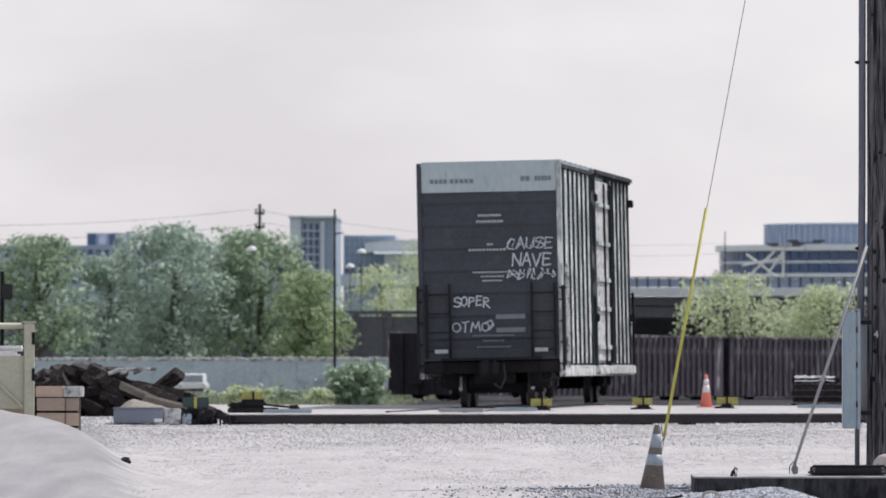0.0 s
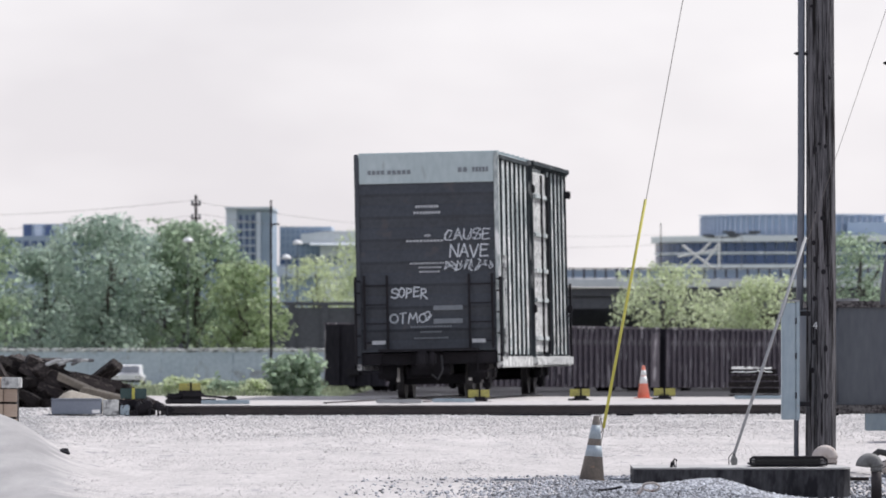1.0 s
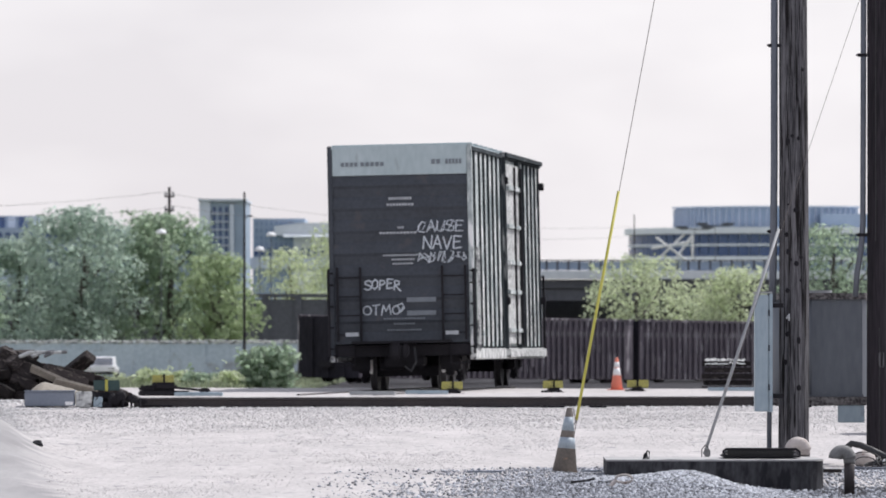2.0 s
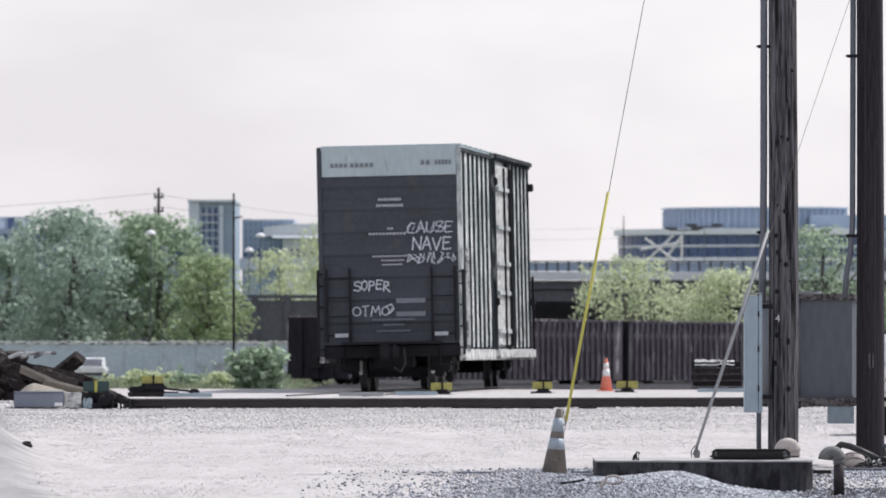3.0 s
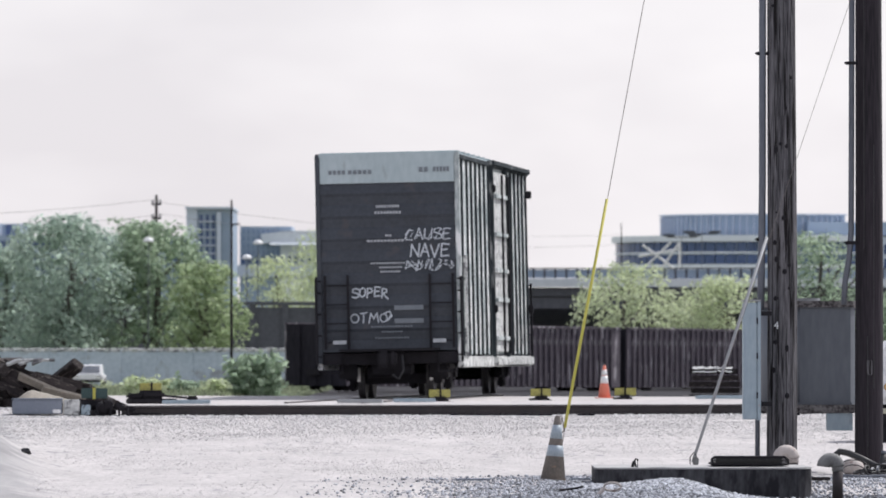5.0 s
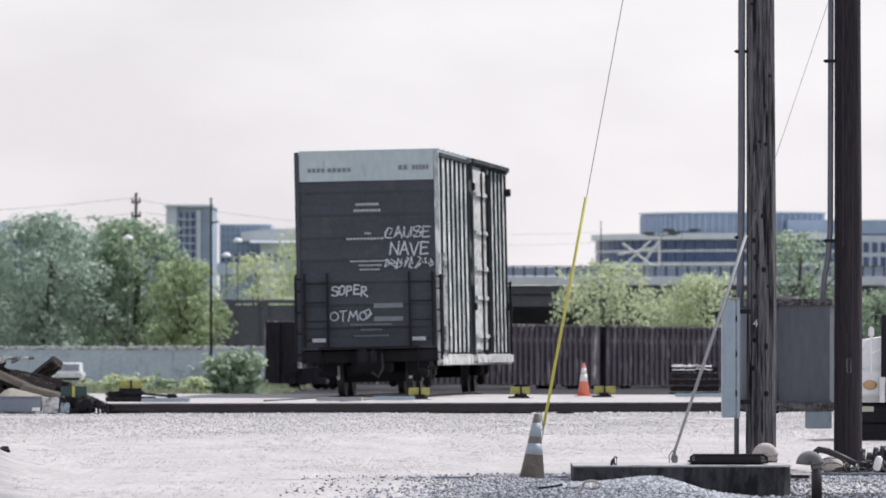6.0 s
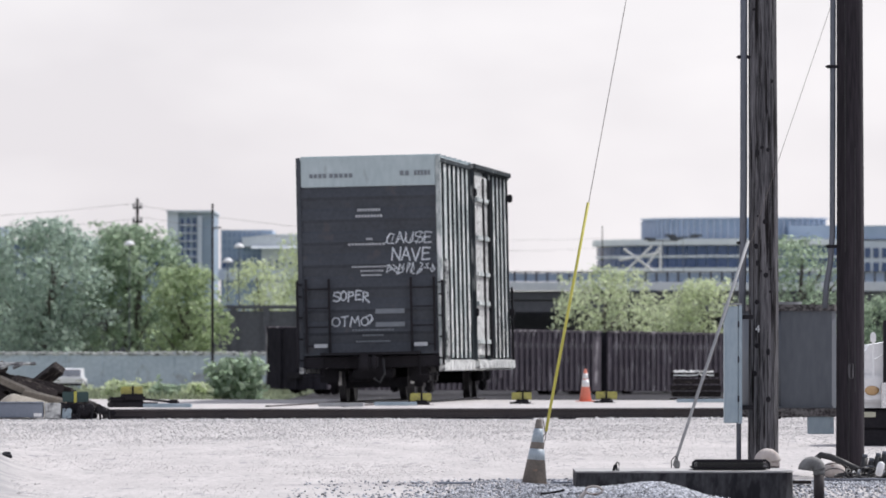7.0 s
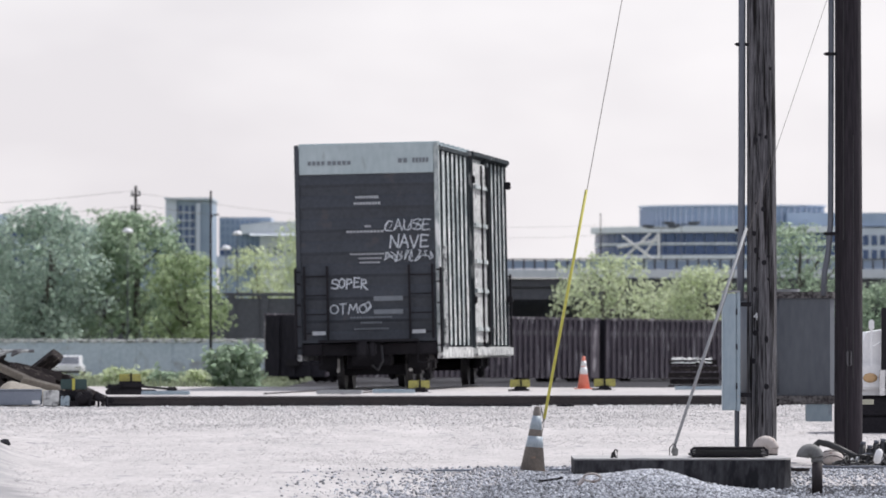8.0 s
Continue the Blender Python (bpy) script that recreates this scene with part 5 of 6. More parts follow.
def lumber():
    d = 214.0
    xa = 5.678
    z = ground_z(xa, d)
    r = random.Random(4)
    e = thing("lumber_stack", xa, d, z, "stack of grey lumber under a torn white sheet", "lumber stack")
    w = 1.313
    h = 1.143 - z
    for i in range(6):
        for k in range(2):
            a = r.uniform(0, 0.12)
            part("beam", B(a, w - r.uniform(0, 0.12), k * 0.35, k * 0.35 + 0.3, i * h / 6.6, (i + 0.8) * h / 6.6, bevel=0.01), "tie", e)
    bm = bmesh.new()
    n = 14
    g = [[bm.verts.new((0.1 + (w - 0.3) * i / n, -0.05 + 0.8 * j / 4, h * 0.9 + 0.1 * abs(noise.noise((i * 0.6, j, 1))) - (0.12 if j == 0 else 0))) for j in range(5)] for i in range(n + 1)]
    for i in range(n):
        for j in range(4):
            bm.faces.new((g[i][j], g[i + 1][j], g[i + 1][j + 1], g[i][j + 1]))
    part("sheet", bm, "sill", e, "torn white sheet")


lumber()


# ---- fence, vehicles and scrub beyond the yard ----
def fence():
    d = 405.0
    e = thing("mesh_fence", 0, d, -0.2, "long grey mesh fence with barbed top", "fence", kind="structure")
    x0, x1 = -30.078, -6.048
    n = 14
    step = (x1 - x0) / n
    h = 1.508 + 0.2
    for i in range(n):
        part("panel", B(x0 + i * step + 0.03, x0 + (i + 1) * step - 0.03, -0.01, 0.01, 0.0, h), "mesh", e)
    for i in range(n + 1):
        part("post", R((x0 + i * step, -0.02, 0), (x0 + i * step, -0.02, h + 0.12), 0.03, seg=8), "mesh", e)
    bm = bmesh.new()
    r = random.Random(2)
    for k in range(3):
        pts = [(x0 + (x1 - x0) * i / 160, -0.02 + 0.03 * k, h + 0.02 + 0.05 * k + r.uniform(-0.035, 0.035)) for i in range(161)]
        pipe(bm, pts, 0.032, 5)
    part("barbed_wire", bm, "sill", e)


fence()


def parked_car():
    d = 398.0
    x = -17.671
    z = ground_z(x, d)
    e = thing("car", x, d, z, "white car parked in front of the mesh fence", "car")
    bm = B(-0.86, 0.86, 0, 4.2, 0.32, 0.88, bevel=0.1)
    part("body", bm, "white", e)
    bm = sweep(bmesh.new(), [(0.7, 0.86), (1.25, 1.42), (3.0, 1.45), (3.8, 0.86)], -0.72, 0.72)
    part("cabin", bm, "white", e)
    part("windscreen", sweep(bmesh.new(), [(0.73, 0.92), (1.17, 1.37), (1.2, 1.35), (0.77, 0.9)], -0.63, 0.63), "conduit", e)
    for s in (-1, 1):
        part("headlight", B(s * 0.62 - 0.16, s * 0.62 + 0.16, -0.02, 0.02, 0.62, 0.76, bevel=0.01), "chrome", e)
        for y in (0.8, 3.3):
            part("wheel", R((s * 0.7, y, 0.32), (s * 0.88, y, 0.32), 0.32, seg=20), "hose", e)
    part("bumper", B(-0.8, 0.8, -0.06, 0.02, 0.34, 0.5, bevel=0.02), "under", e)
    e.scale = (0.86, 0.86, 0.74)


parked_car()


def leaves_mesh(centres, per, size, seed, flat=0.0):
    """Leaf quads spread round clump centres (x, y, z, radius), turned outwards."""
    g = np.random.default_rng(seed)
    vs = []
    for cx, cy, cz, r in centres:
        n = int(per * r * r)
        dirs = g.normal(size=(n, 3))
        dirs /= np.linalg.norm(dirs, axis=1)[:, None]
        rad = r * g.uniform(0.35, 1.08, n) ** 0.6
        p = np.stack([cx + dirs[:, 0] * rad, cy + dirs[:, 1] * rad, cz + dirs[:, 2] * rad * 0.85], 1)
        nrm = dirs * 1.2 + np.array([0, 0, 0.35]) + g.normal(size=(n, 3)) * 0.45
        nrm /= np.linalg.norm(nrm, axis=1)[:, None]
        up = g.normal(size=(n, 3))
        a = np.cross(nrm, up)
        a /= np.linalg.norm(a, axis=1)[:, None]
        b = np.cross(nrm, a)
        s = size * g.uniform(0.55, 1.3, n)[:, None]
        a, b = a * s, b * s * 0.62
        vs.append(np.stack([p - a, p - b, p + a, p + b], 1).reshape(-1, 3))
    v = np.concatenate(vs)
    f = np.arange(len(v)).reshape(-1, 4)
    me = bpy.data.meshes.new("leaves")
    me.from_pydata(v.tolist(), [], f.tolist())
    return me


def tree(x, y, top, half, leaf, seed, label, base=None, trunk=True, per=125, size=0.14, low=0.15, sparse=0.0, name="tree", group="yard trees"):
    z = ground_z(x, y) if base is None else base
    r = random.Random(seed)
    e = thing(name, x, y, z, label, "tree" if name == "tree" else "bush", group=group)
    h = top - z
    if trunk:
        bm = bmesh.new()
        pts = [Vector((0, 0, 0)), Vector((r.uniform(-0.1, 0.1) * half, 0, h * 0.3)), Vector((r.uniform(-0.15, 0.15) * half, 0, h * 0.6)), Vector((r.uniform(-0.2, 0.2) * half, 0, h * 0.86))]
        rad = [0.035 * h, 0.027 * h, 0.016 * h, 0.006 * h]
        for i in range(3):
            rod(bm, pts[i], pts[i + 1], rad[i], rad[i + 1], seg=9)
        part("trunk", bm, "bark", e)
        for k in range(7):
            t = r.uniform(0.22, 0.7)
            p = pts[0].lerp(pts[3], t)
            a = r.uniform(0, math.tau)
            q = p + Vector((math.cos(a) * half * r.uniform(0.5, 0.85), math.sin(a) * half * 0.6, h * r.uniform(0.12, 0.28)))
            bm = rod(bmesh.new(), p, p.lerp(q, 0.55) + Vector((0, 0, -0.03 * h)), 0.014 * h, 0.009 * h, seg=7)
            rod(bm, p.lerp(q, 0.55) + Vector((0, 0, -0.03 * h)), q, 0.009 * h, 0.003 * h, seg=7)
            part("limb", bm, "bark", e)
    cs = []
    n = 80
    for k in range(n):
        t = low + (1 - low) * (k + r.random()) / n
        # wider in the middle, ragged at the top
        wd = half * (1.0 - min(0.97, abs((t - 0.42) / 0.66)) ** 2.6) ** 0.55
        rr = half * r.uniform(0.2, 0.4)
        a = r.uniform(0, math.tau)
        m = max(0.0, wd - rr * 0.45) * math.sqrt(r.random())
        if r.random() < sparse:
            rr *= 0.55
        cs.append((math.cos(a) * m, math.sin(a) * m, min(h - rr * 0.7, h * t), rr))
    for k in range(24):
        a = r.uniform(0, math.tau)
        t = r.uniform(low, 0.98)
        wd = half * (1.0 - min(0.98, abs((t - 0.45) / 0.62)) ** 2.4) ** 0.6
        cs.append((math.cos(a) * wd * r.uniform(0.85, 1.05), math.sin(a) * wd, h * t + r.uniform(-0.2, 0.3), half * r.uniform(0.1, 0.2)))
    me = leaves_mesh(cs, per, size, seed)
    me.name = "crown"
    me.materials.append(M[leaf])
    c = new("crown", me)
    c.parent = e
    return e


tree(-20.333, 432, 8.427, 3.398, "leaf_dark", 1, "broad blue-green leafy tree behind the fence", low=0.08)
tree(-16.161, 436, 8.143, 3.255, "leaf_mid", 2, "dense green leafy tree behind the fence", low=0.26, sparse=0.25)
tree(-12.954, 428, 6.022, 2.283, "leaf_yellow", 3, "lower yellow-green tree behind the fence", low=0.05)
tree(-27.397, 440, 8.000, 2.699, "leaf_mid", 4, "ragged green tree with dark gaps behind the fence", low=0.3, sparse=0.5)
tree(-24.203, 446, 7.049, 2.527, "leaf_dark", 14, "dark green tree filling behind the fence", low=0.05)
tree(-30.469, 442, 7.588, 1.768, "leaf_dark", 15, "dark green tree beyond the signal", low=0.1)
tree(-7.243, 485, 8.707, 3.233, "leaf_pale", 5, "airy spring-green tree with open branches", low=0.25, sparse=0.55, per=120, size=0.1)
tree(-10.624, 480, 6.904, 2.048, "leaf_pale", 6, "small spring-green tree beside the lamp pole", low=0.25, sparse=0.5, per=120, size=0.1)
tree(-4.608, 480, 7.480, 1.920, "leaf_pale", 16, "spring-green tree beyond the gondolas", low=0.25, sparse=0.5, per=90)
tree(7.217, 372, 5.368, 2.579, "leaf_pale", 7, "pale spring-green tree with spreading visible limbs", low=0.28, sparse=0.65, per=150, size=0.095)
tree(11.491, 378, 4.928, 2.117, "leaf_pale", 8, "spring-green tree beside the office building", low=0.15, sparse=0.35, per=170, size=0.095)
tree(9.957, 382, 3.692, 1.273, "leaf_pale", 9, "low yellow-green tree between two others", low=0.1, per=170, size=0.1)
tree(16.490, 392, 7.045, 2.091, "leaf_mid", 10, "upright green tree behind the poles", low=0.1, size=0.1)
tree(14.050, 386, 4.231, 1.287, "leaf_mid", 17, "low green tree behind the cabinet", low=0.1, size=0.1)
tree(20.435, 395, 4.297, 1.843, "leaf_mid", 11, "low green tree behind the truck", low=0.1, size=0.1)
tree(18.733, 398, 5.115, 1.327, "leaf_mid", 18, "green tree filling between two poles", low=0.1, size=0.1)
tree(-6.298, 256, 1.366, 0.990, "leaf_mid", 12, "rounded green bush in front of the fence", trunk=False, name="bush", low=0.0, group="scrub bushes", size=0.12, per=220)
tree(-8.325, 258, 0.540, 0.688, "leaf_mid", 19, "low green bush in front of the fence", trunk=False, name="bush", low=0.0, group="scrub bushes", size=0.1, per=260)
tree(-10.113, 262, 0.666, 0.524, "leaf_pale", 20, "low yellow-green bush in front of the fence", trunk=False, name="bush", low=0.0, group="scrub bushes", size=0.1, per=260)


tree(-9.256, 260, 0.603, 0.589, "leaf_pale", 41, "scrubby pale green bush growing along the fence", trunk=False, name="bush", low=0.0, group="scrub bushes", size=0.1, per=240)
tree(-7.463, 255, 0.635, 0.510, "leaf_pale", 42, "scrubby pale green bush growing along the fence", trunk=False, name="bush", low=0.0, group="scrub bushes", size=0.1, per=240)
tree(-15.929, 386, -0.093, 0.772, "leaf_pale", 43, "scrubby pale green bush growing along the fence", trunk=False, name="bush", low=0.0, group="scrub bushes", size=0.1, per=240)
tree(-18.679, 387, -0.045, 0.929, "leaf_mid", 45, "scrubby pale green bush growing along the fence", trunk=False, name="bush", low=0.0, group="scrub bushes", size=0.1, per=240)
tree(-21.831, 388, 0.107, 1.035, "leaf_pale", 46, "scrubby pale green bush growing along the fence", trunk=False, name="bush", low=0.0, group="scrub bushes", size=0.1, per=240)


def weeds():
    g = np.random.default_rng(3)
    n = 24000
    x = g.uniform(-28.410, -5.764, n)
    y = g.uniform(240, 399, n)
    hgt = 0.12 + 0.5 * g.random(n) * (0.5 + 0.5 * np.sin(x * 0.9) * np.sin(x * 0.37 + 1))
    a = g.uniform(0, math.pi, n)
    z0 = np.array([ground_z(px, py) for px, py in zip(x, y)])
    dx, dy = np.cos(a) * 0.06, np.sin(a) * 0.06
    lean = g.normal(0, 0.12, n)
    v = np.stack([np.stack([x - dx, y - dy, z0], 1), np.stack([x + dx, y + dy, z0], 1), np.stack([x + lean + dx * 0.3, y, z0 + hgt], 1)], 1).reshape(-1, 3)
    me = bpy.data.meshes.new("weeds")
    me.from_pydata(v.tolist(), [], np.arange(3 * n).reshape(-1, 3).tolist())
    me.materials.append(M["grass"])
    tagged(new("weeds", me), "tall pale green weeds along the fence", "weeds", kind="stuff")


weeds()


def dark_wall():
    d = 460.0
    e = thing("retaining_wall", 0, d, -0.3, "long dark wall behind the trees", "wall", kind="structure")
    x0, x1 = -31.0, -2.576
    n = 16
    h = 3.915 + 0.3
    for i in range(n):
        a = x0 + (x1 - x0) * i / n
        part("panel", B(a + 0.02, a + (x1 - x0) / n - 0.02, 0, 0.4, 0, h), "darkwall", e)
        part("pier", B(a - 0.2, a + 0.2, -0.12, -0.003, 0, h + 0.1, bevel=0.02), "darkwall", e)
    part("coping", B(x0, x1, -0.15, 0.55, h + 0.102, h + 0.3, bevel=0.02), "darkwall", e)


dark_wall()


# ---- overpass ----
def overpass():
    d = 425.0
    e = thing("overpass", 0, d, -0.3, "concrete road overpass with steel railing, underside coloured dark for shade", "overpass")
    x0, x1 = -6.347, 25.953
    z = lambda v: 1.4 + (610 - v) * 425 / 15000 + 0.3
    part("parapet", B(x0, x1, 0, 0.4, z(492), z(477), bevel=0.03), "bridge", e)
    # deck and girder take a dark colour for the shade below the parapet
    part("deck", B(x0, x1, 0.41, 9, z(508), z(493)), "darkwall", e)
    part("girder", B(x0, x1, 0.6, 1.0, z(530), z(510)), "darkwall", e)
    for i in range(60):
        x = x0 + (x1 - x0) * i / 59
        part("baluster", B(x - 0.05, x + 0.05, 0.15, 0.25, z(477) + 0.002, z(460)), "conduit", e)
    part("handrail", B(x0, x1, 0.12, 0.28, z(460) + 0.001, z(458)), "conduit", e)
    part("rail_mesh", B(x0, x1, 0.19, 0.205, z(476), z(461)), "facade", e)
    for u in (620, 860, 1400, 1640):
        x = (u - 784) * 425 / 15000
        part("pier", B(x - 0.45, x + 0.45, 1.5, 7.5, 0, z(531)), "bridge", e)
    part("abutment", B(1.020, 3.287, 0.7, 1.4, 0, z(531)), "bridge", e)
    # dark wall added to fill the shaded opening under the deck
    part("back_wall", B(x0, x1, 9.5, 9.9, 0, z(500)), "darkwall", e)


overpass()


# ---- office buildings ----
def window_row(e, x0, x1, y, z0, z1, n, gap=0.12, m="glass"):
    w = (x1 - x0) / n
    for i in range(n):
        part("window", B(x0 + i * w + gap, x0 + (i + 1) * w - gap, y - 0.06, y - 0.01, z0, z1), m, e)


def tower_block():
    d = 600.0
    Zf = lambda v: 1.4 + (610 - v) * d / 15000 + 0.3
    Xf = lambda u: (u - 784) * d / 15000
    e = thing("office_tower", 0, d, -0.3, "pale office tower with dark stacked glazing", "office building", group="office buildings")
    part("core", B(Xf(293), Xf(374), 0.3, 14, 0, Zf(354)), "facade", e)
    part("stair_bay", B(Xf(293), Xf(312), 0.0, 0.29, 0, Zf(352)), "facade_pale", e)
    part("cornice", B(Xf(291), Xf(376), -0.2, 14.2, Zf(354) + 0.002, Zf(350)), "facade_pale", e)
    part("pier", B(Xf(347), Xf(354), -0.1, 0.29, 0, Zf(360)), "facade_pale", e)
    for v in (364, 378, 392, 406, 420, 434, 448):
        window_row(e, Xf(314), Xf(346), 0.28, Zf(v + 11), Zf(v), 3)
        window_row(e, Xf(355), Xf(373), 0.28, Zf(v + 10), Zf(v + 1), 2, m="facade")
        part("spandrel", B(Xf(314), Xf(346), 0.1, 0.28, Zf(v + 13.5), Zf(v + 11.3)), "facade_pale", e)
    e = thing("office_wing", 0, d + 18, -0.3, "blue glass office wing with pale curved roof", "office building", group="office buildings")
    part("glass_block", B(Xf(376), Xf(470), 0.3, 12, 0, Zf(378)), "facade", e)
    for v in (383, 396, 409, 422):
        window_row(e, Xf(378), Xf(450), 0.29, Zf(v + 8), Zf(v), 8, m="facade_mid")
    part("hall", B(Xf(450), Xf(640), 0.0, 12, 0, Zf(408)), "bridge", e)
    bm = sweep(bmesh.new(), [(Xf(415), Zf(409)), (Xf(415), Zf(392)), (Xf(470), Zf(386)), (Xf(540), Zf(387)), (Xf(600), Zf(395)), (Xf(645), Zf(409))], -0.6, 12.5)
    bmesh.ops.transform(bm, matrix=Matrix(((0, 1, 0, 0), (1, 0, 0, 0), (0, 0, 1, 0), (0, 0, 0, 1))), verts=bm.verts)
    part("roof", bm, "bridge", e, "pale curved metal roof")
    part("roof_slope", sweep(bmesh.new(), [(-1.2, Zf(413)), (-1.2, Zf(411)), (-0.62, Zf(406)), (-0.62, Zf(413))], Xf(432), Xf(645)), "bridge", e, "pale sloped eaves of the hall")
    window_row(e, Xf(376), Xf(640), -0.02, Zf(446), Zf(432), 22)
    part("band", B(Xf(330), Xf(640), -0.3, -0.07, Zf(470), Zf(449)), "facade_pale", e)
    for u, a, b in ((452, 378, 386), (548, 368, 386)):
        part("roof_unit", B(Xf(u - 4), Xf(u + 4), 3, 6, Zf(b), Zf(a)), "facade_mid", e)
        part("roof_unit", B(Xf(u - 14), Xf(u - 5), 3, 6, Zf(b), Zf(b - 8)), "facade", e)
    e = thing("office_wing", 0, d + 30, -0.3, "low blue-grey office wing with flat roof", "office building", group="office buildings")
    part("block", B(Xf(-330), Xf(292), 0, 15, 0, Zf(392)), "facade", e)
    for v in (400, 424, 448):
        window_row(e, Xf(-325), Xf(288), -0.01, Zf(v + 14), Zf(v), 40)
    part("canopy", B(Xf(245), Xf(300), -1.0, -0.1, Zf(400), Zf(392)), "facade_pale", e)
    part("penthouse", B(Xf(-112), Xf(-33), 2, 10, Zf(392) + 0.003, Zf(368)), "facade", e)
    for i in range(4):
        part("louvre", B(Xf(-110 + i * 20), Xf(-96 + i * 20), 1.9, 1.99, Zf(390), Zf(370)), "facade_pale" if i % 2 else "glass", e)


tower_block()


def round_office():
    d = 700.0
    Zf = lambda v: 1.4 + (616.5 - v) * d / 15000 + 0.3
    Xf = lambda u: (u - 784) * d / 15000
    e = thing("round_office", Xf(1330), d + 22, -0.3, "curved office building with round upper drum", "office building", group="office buildings")
    cx = Xf(1330)

    def arc(r0, r1, z0, z1, a0, a1, n, sx=1.0):
        bm = bmesh.new()
        ring = []
        for i in range(n + 1):
            a = radians(a0 + (a1 - a0) * i / n)
            c, s = math.cos(a) * sx, math.sin(a)
            ring.append([bm.verts.new(p) for p in ((r1 * c, r1 * s, z0), (r0 * c, r0 * s, z0), (r0 * c, r0 * s, z1), (r1 * c, r1 * s, z1))])
        for a, b in zip(ring, ring[1:]):
            for k in range(4):
                bm.faces.new((a[k], a[(k + 1) % 4], b[(k + 1) % 4], b[k]))
        bm.faces.new(ring[0])
        bm.faces.new(ring[-1])
        return bm
    R0 = Xf(1330) - Xf(1058)
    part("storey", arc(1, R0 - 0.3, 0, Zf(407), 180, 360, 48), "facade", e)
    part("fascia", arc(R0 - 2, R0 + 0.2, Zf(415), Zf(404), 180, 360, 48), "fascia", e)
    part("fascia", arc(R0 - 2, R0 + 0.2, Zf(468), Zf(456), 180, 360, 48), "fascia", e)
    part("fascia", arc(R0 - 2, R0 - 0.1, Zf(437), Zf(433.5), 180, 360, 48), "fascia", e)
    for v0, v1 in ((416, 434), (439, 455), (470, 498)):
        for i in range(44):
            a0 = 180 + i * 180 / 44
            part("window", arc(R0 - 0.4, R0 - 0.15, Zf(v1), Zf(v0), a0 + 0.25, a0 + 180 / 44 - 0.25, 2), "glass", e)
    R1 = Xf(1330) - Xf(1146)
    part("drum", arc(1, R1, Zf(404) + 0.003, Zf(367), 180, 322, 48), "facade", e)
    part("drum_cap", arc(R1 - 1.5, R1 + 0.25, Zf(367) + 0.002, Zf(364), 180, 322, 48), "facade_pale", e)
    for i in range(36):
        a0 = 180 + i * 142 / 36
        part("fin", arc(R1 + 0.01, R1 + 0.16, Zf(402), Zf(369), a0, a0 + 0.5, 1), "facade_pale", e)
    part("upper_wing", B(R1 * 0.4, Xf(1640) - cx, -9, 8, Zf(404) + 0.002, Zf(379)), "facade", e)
    part("east_wing", B(Xf(1520) - cx, Xf(1680) - cx, -10, 8, 0, Zf(407)), "facade_pale", e)
    for v in (420, 446):
        window_row(e, Xf(1522) - cx, Xf(1676) - cx, -10.0, Zf(v + 18), Zf(v), 10)
    # white crossed struts before the entrance
    for a, b in (((1100, 425), (1160, 470)), ((1165, 420), (1128, 474)), ((1165, 420), (1164, 500)), ((1092, 445), (1165, 432)), ((1150, 420), (1108, 460))):
        part("strut", R((Xf(a[0]) - cx, -24.0, Zf(a[1])), (Xf(b[0]) - cx, -24.0, Zf(b[1])), 0.09, seg=8), "white", e, "white steel strut")


round_office()


# ---- lamps, far poles and wires ----
def lamp_post(u, v, d, label, kind="globe"):
    x = (u - 784) * d / 15000
    z = ground_z(x, d)
    top = 1.4 + (610 - v) * d / 15000 - z
    e = thing("street_lamp", x, d, z, label, "street lamp", group="street lamps")
    part("mast", R((0, 0, 0), (0, 0, top), 0.03, 0.02, seg=8), "conduit", e)
    if kind == "globe":
        part("shade", lathe(bmesh.new(), [(0.28, -0.02), (0.27, 0.06), (0.2, 0.17), (0.1, 0.22), (0.02, 0.24)], 16), "white", e, "white domed lamp shade", smooth=True).location = (0, 0, top)
    else:
        part("arm", B(-1.0, 1.0, -0.05, 0.05, top, top + 0.08), "conduit", e)
        for s in (-1, 1):
            part("head", B(s * 0.85 - 0.4, s * 0.85 + 0.4, -0.2, 0.2, top + 0.081, top + 0.24, bevel=0.04), "conduit", e)


for u, v, d in ((226, 412, 425), (420, 416, 470), (400, 442, 468), (556, 524, 440)):
    lamp_post(u, v, d, "street lamp with a white domed shade")
for u, v, d in ((1170, 405, 560), (1206, 399, 560)):
    lamp_post(u, v, d, "twin-headed grey street lamp by the office", "twin")


def far_pole(u, v, d, r, arms, label):
    x = (u - 784) * d / 15000
    z = ground_z(x, d)
    top = 1.4 + (610 - v) * d / 15000 - z
    e = thing("utility_pole", x, d, z, label, "utility pole", group="distant poles")
    part("shaft", R((0, 0, 0), (0, 0, top), r, r * 0.6, seg=10), "creosote", e)
    for k in range(arms):
        part("crossarm", B(-0.26, 0.26, -0.05, 0.05, top - 0.56 - 0.75 * k, top - 0.46 - 0.75 * k), "creosote", e)
        for s in (-0.2, 0.2):
            part("insulator", R((s, 0, top - 0.46 - 0.75 * k), (s, 0, top - 0.26 - 0.75 * k), 0.05, seg=8), "conduit", e)
    return e


far_pole(240, 329, 455, 0.12, 3, "distant timber pole with crossarms above the trees")
e = far_pole(373, 338, 402, 0.075, 0, "slim dark pole with a small lamp at the fence")
part("lamp_arm", pipe(bmesh.new(), [(0, 0, 7.6), (0.15, 0, 7.75), (0.4, 0, 7.75)], 0.035, 6), "creosote", e)
far_pole(852, 326, 440, 0.09, 1, "slim distant pole beside the overpass")
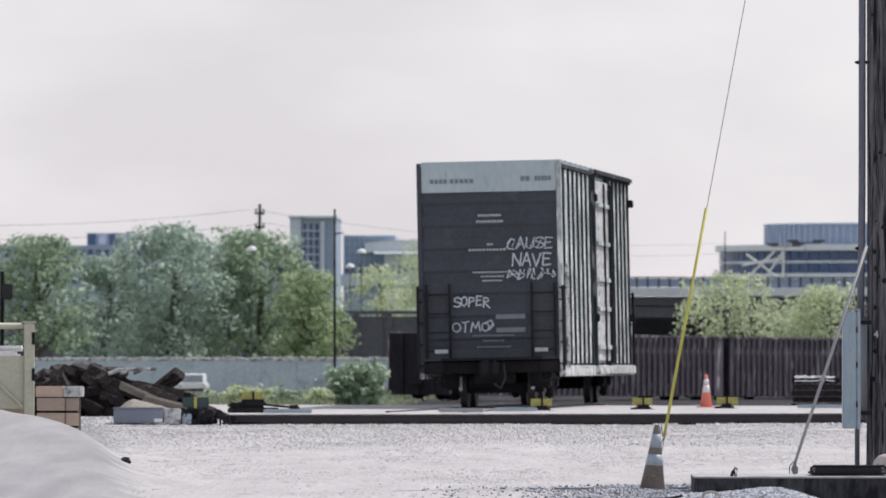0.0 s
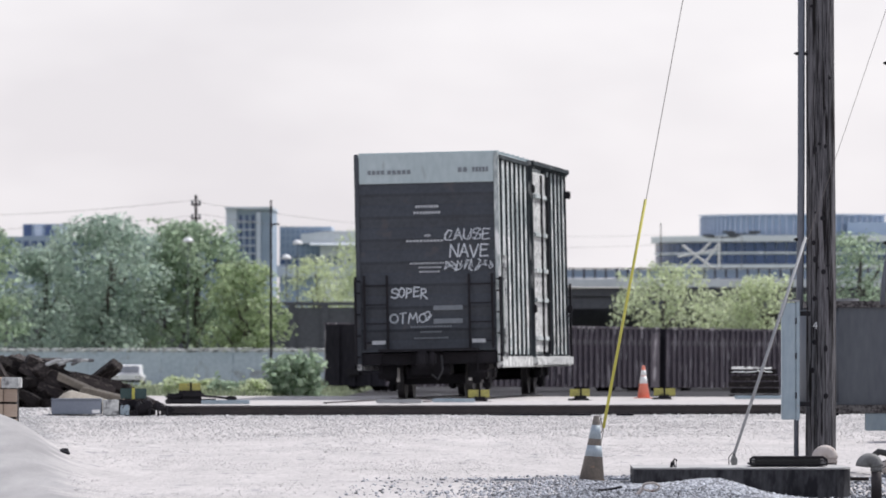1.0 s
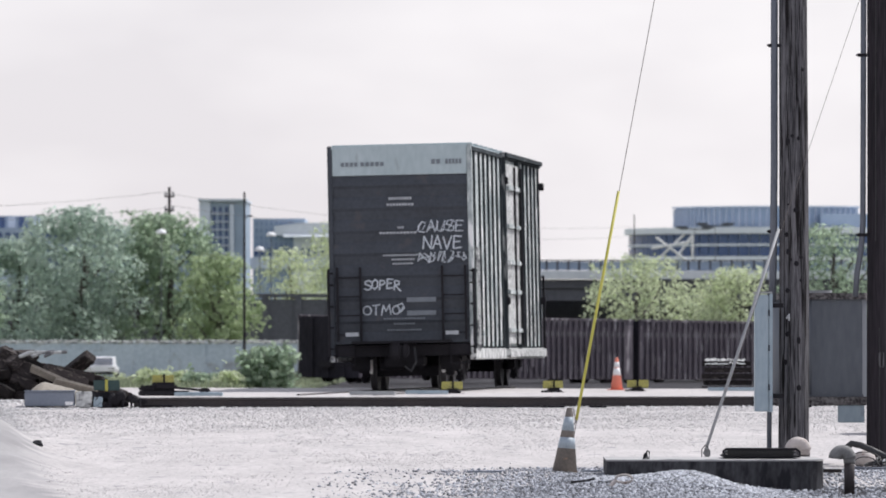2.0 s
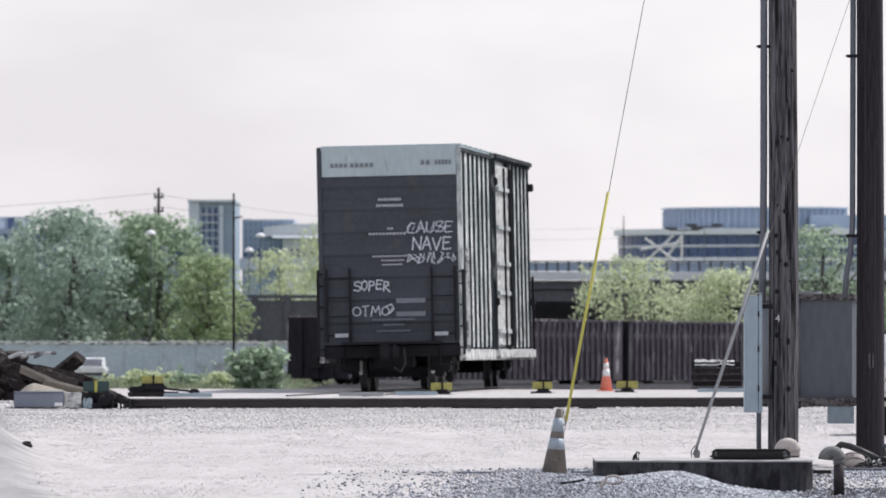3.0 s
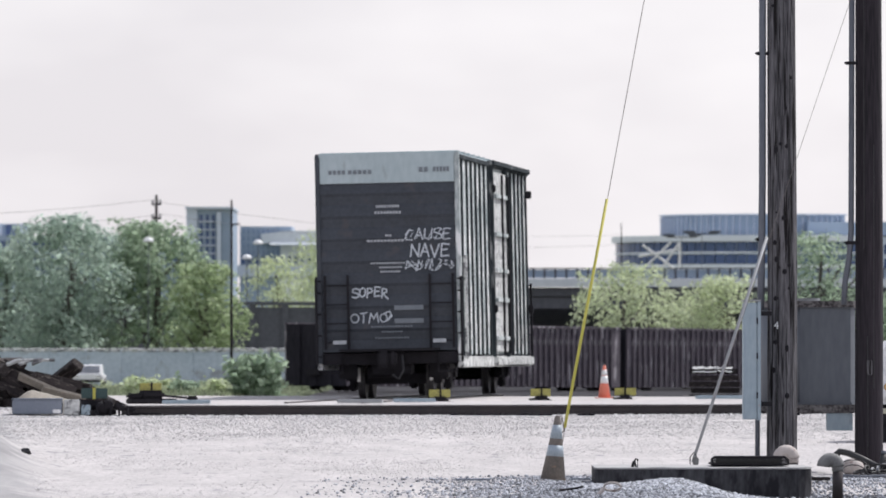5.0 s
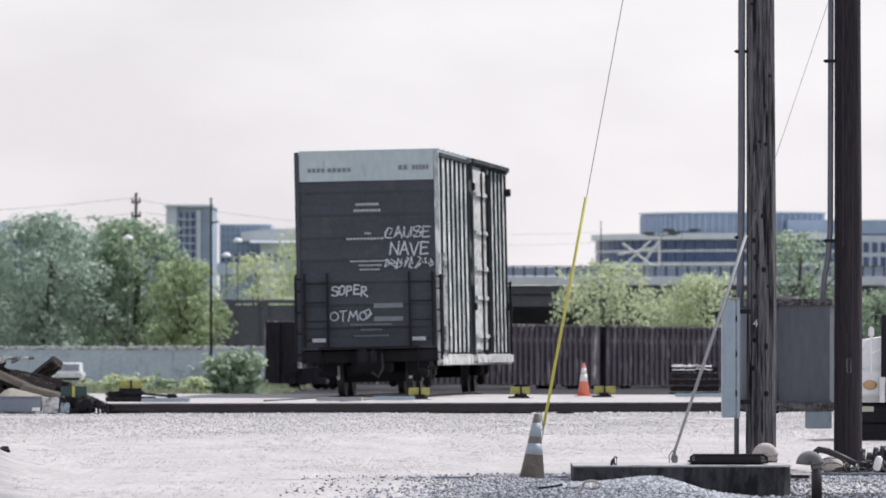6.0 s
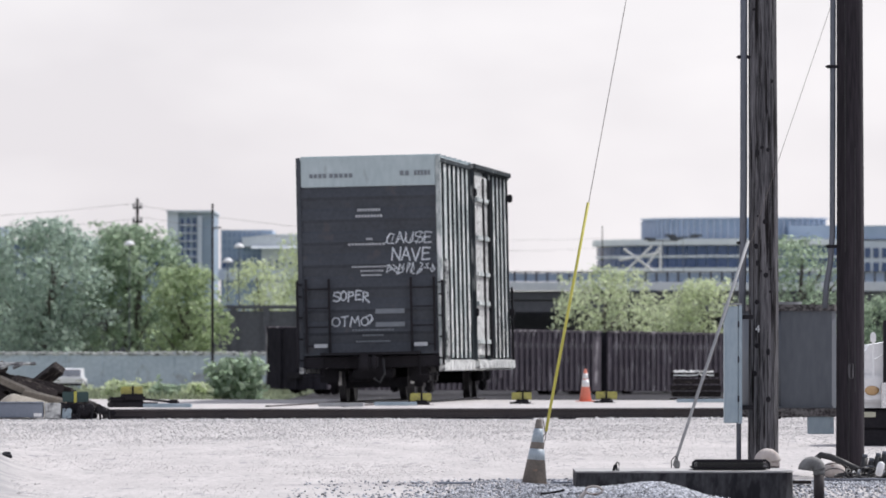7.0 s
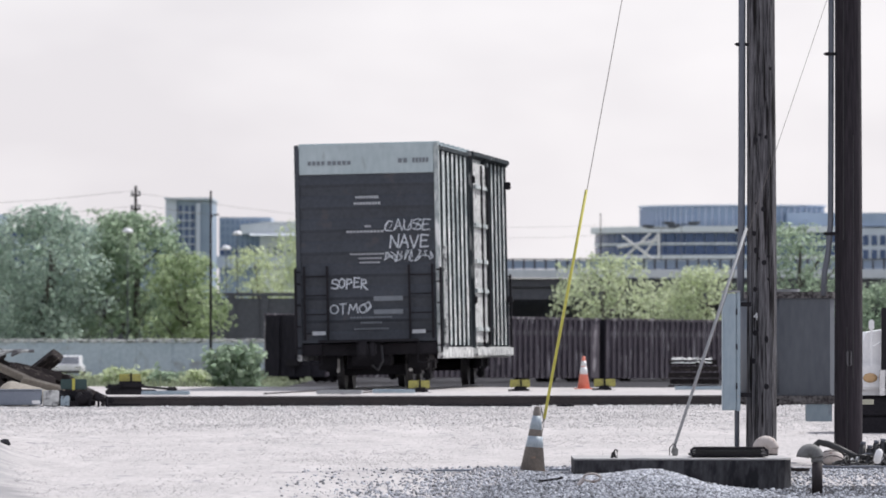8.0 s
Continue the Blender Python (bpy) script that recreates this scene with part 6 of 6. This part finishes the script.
far_pole(1063, 378, 640, 0.06, 0, "thin distant mast beside the office")


def wire_span(a, b, sag):
    pts = []
    for i in range(13):
        t = i / 12
        p = Vector(a).lerp(Vector(b), t)
        p.z -= sag * 4 * t * (1 - t)
        pts.append(p - Vector(a))
    ob = part("overhead_wire", pipe(bmesh.new(), pts, 0.009, 5), "wire")
    ob.location = a
    tagged(ob, "thin overhead wire hanging between poles", "wire", "overhead wires")


for dz, s in ((-0.3, -0.45), (-1.05, 0.45)):
    p = (-16.501 + s, 455, 9.924 + dz)
    wire_span(p, (-42.112, 470, 9.703 + dz), 0.6)
    wire_span(p, (11.904, 640, 10.701 + dz), 0.8)


# ---- loose stone ----
def stones_mesh(name, pts, sizes, seed, flat=0.7, small=False):
    """Many small angular stones in one mesh."""
    g = np.random.default_rng(seed)
    bm = bmesh.new()
    if small:
        # eight-sided chips
        c = [bm.verts.new(p) for p in ((1, 0, 0), (0, 1, 0), (-1, 0, 0), (0, -1, 0), (0, 0, 1), (0, 0, -1))]
        for i in range(4):
            bm.faces.new((c[i], c[(i + 1) % 4], c[4]))
            bm.faces.new((c[(i + 1) % 4], c[i], c[5]))
        bm.verts.index_update()
    else:
        bmesh.ops.create_icosphere(bm, subdivisions=1, radius=1.0)
    base = np.array([v.co[:] for v in bm.verts])
    faces = np.array([[v.index for v in f.verts] for f in bm.faces])
    bm.free()
    n = len(pts)
    var = np.stack([base * g.uniform(0.6, 1.3, (len(base), 1)) for _ in range(24)])
    v = var[g.integers(0, 24, n)] * np.asarray(sizes)[:, None, None]
    a = g.uniform(0, math.tau, n)
    c, s = np.cos(a)[:, None], np.sin(a)[:, None]
    v = np.stack([v[..., 0] * c - v[..., 1] * s, v[..., 0] * s + v[..., 1] * c, v[..., 2] * flat], -1) + np.asarray(pts)[:, None, :]
    f = faces[None] + (np.arange(n) * len(base))[:, None, None]
    me = bpy.data.meshes.new(name)
    v, f = v.reshape(-1, 3), f.reshape(-1, 3)
    me.vertices.add(len(v))
    me.vertices.foreach_set("co", v.astype(np.float32).ravel())
    me.loops.add(f.size)
    me.loops.foreach_set("vertex_index", f.astype(np.int32).ravel())
    me.polygons.add(len(f))
    me.polygons.foreach_set("loop_start", np.arange(0, f.size, 3, dtype=np.int32))
    me.update(calc_edges=True)
    me.validate()
    return me


def scatter(name, n, x0, x1, y0, y1, s0, s1, material, seed, label, keep=lambda x, y: 1.0, sink=0.25):
    r = random.Random(seed)
    pts, sizes = [], []
    while len(pts) < n:
        x, y = r.uniform(x0, x1), r.uniform(y0, y1)
        if r.random() > keep(x, y):
            continue
        s = s0 + (s1 - s0) * r.random() ** 2
        pts.append((x, y, ground_z(x, y) + s * sink))
        sizes.append(s)
    me = stones_mesh(name, pts, sizes, seed, 0.5 if name == "lot_gravel" else 0.85, name == "lot_gravel")
    me.materials.append(M[material])
    tagged(new(name, me), label, "gravel", kind="stuff")


# crushed stone heap and spill round the pad; it thins out to the left
scatter("crushed_stone", 11000, 1.1, 3.9, 86.8, 89.9, 0.013, 0.031, "stone", 31, "heap of blue-grey crushed stone against the pad", lambda x, y: math.exp(-((x - 2.22) / 0.68) ** 2 - ((y - 88.5) / 1.2) ** 2))
scatter("crushed_stone", 30000, -1.6, 5.4, 77, 95.5, 0.007, 0.022, "stone", 32, "blue-grey crushed stone spread over the lot edge", lambda x, y: min(1.0, max(0.04, (x + 0.9 + 0.06 * (88 - y) + 0.5 * noise.noise((x * 1.5, y * 0.4, 6))) / 2.4)))
scatter("lot_gravel", 34000, -6.6, 6.5, 79, 140, 0.003, 0.011, "pebble", 33, "loose pale gravel scattered over the lot", lambda x, y: 0.0 if x < -5.45 - 0.06 * (y - 104) else 0.1 + 0.9 * max(0.0, min(1.0, 2.2 * noise.noise((x * 0.5, y * 0.09, 4)) + 0.25)))
scatter("track_ballast", 9000, -9, 9, 145.5, 160, 0.014, 0.034, "ballast", 34, "broken stone ballast along the track", lambda x, y: 1.0 if -2.6 < y - 150.2 - 0.36 * x < 5.0 else 0.0, sink=-0.1)


scatter("lot_gravel", 42000, -9, 9, 112, 150, 0.006, 0.017, "ballast", 35, "coarser grey gravel beside the track", lambda x, y: max(0.0, min(1.0, (y - 0.36 * x - 120) / 24 + 0.5 * noise.noise((x * 0.6, y * 0.12, 8)))) if y - 150.2 - 0.36 * x < -0.6 else 0.0)


# ---- small debris in the foreground ----
def debris():
    x = 1.434
    z = ground_z(x, 84) - 0.03
    ring = [(0.085 * math.cos(a * math.tau / 14) + 0.1, 0, 0.06 + 0.04 * math.sin(a * math.tau / 14)) for a in range(15)]
    bm = pipe(bmesh.new(), ring, 0.013, 6)
    pipe(bm, [(0.02, 0, 0.045), (-0.03, -0.02, -0.01), (-0.04, -0.03, -0.06)], 0.02, 6)
    tagged(part("strap_loop", bm, "ball", smooth=True), "pale tan strap loop lying on crushed stone", "strap").location = (x - 0.06, 84, z + 0.06)
    x = 1.095
    tagged(part("stick", pipe(bmesh.new(), [(-0.12, 0, 0.0), (0, 0.02, 0.012), (0.12, 0, 0.035)], 0.013, 6), "under"), "thin dark stick lying on crushed stone", "stick").location = (x, 86, ground_z(x, 86) + 0.03)
    # thin flat slate-blue slabs at ground level
    x = -0.086
    tagged(part("blue_strip", B(0, 0.380, 0, 0.25, 0, 0.02, bevel=0.006), "bluebox"), "flat blue strip on the gravel", "strip").location = (x, 92.2, ground_z(x, 92.2) + 0.02)
    x = 1.230
    tagged(part("blue_strip", B(-0.08, 0.14, 0, 0.25, 0, 0.02, bevel=0.006), "bluebox"), "dark blue strip lying beside the pad", "strip").location = (x, 91.6, ground_z(x, 91.6) + 0.03)
    # grass tufts by the pad
    g = random.Random(9)
    for u in (1345, 1360, 1505, 1530, 1550, 1565):
        xx = (u - 784) * 84 / 15000
        bm = bmesh.new()
        for k in range(22):
            a, h = g.uniform(-0.08, 0.08), g.uniform(0.03, 0.11)
            l = g.uniform(-0.05, 0.05)
            b = g.uniform(-0.05, 0.05)
            q = [bm.verts.new(p) for p in ((a - 0.003, b, 0), (a + 0.003, b, 0), (a + l, b, h))]
            bm.faces.new(q)
        tagged(part("grass_tuft", bm, "grass"), "small dry green grass tuft in the gravel", "grass", "grass tufts").location = (xx, 84, ground_z(xx, 84))


debris()
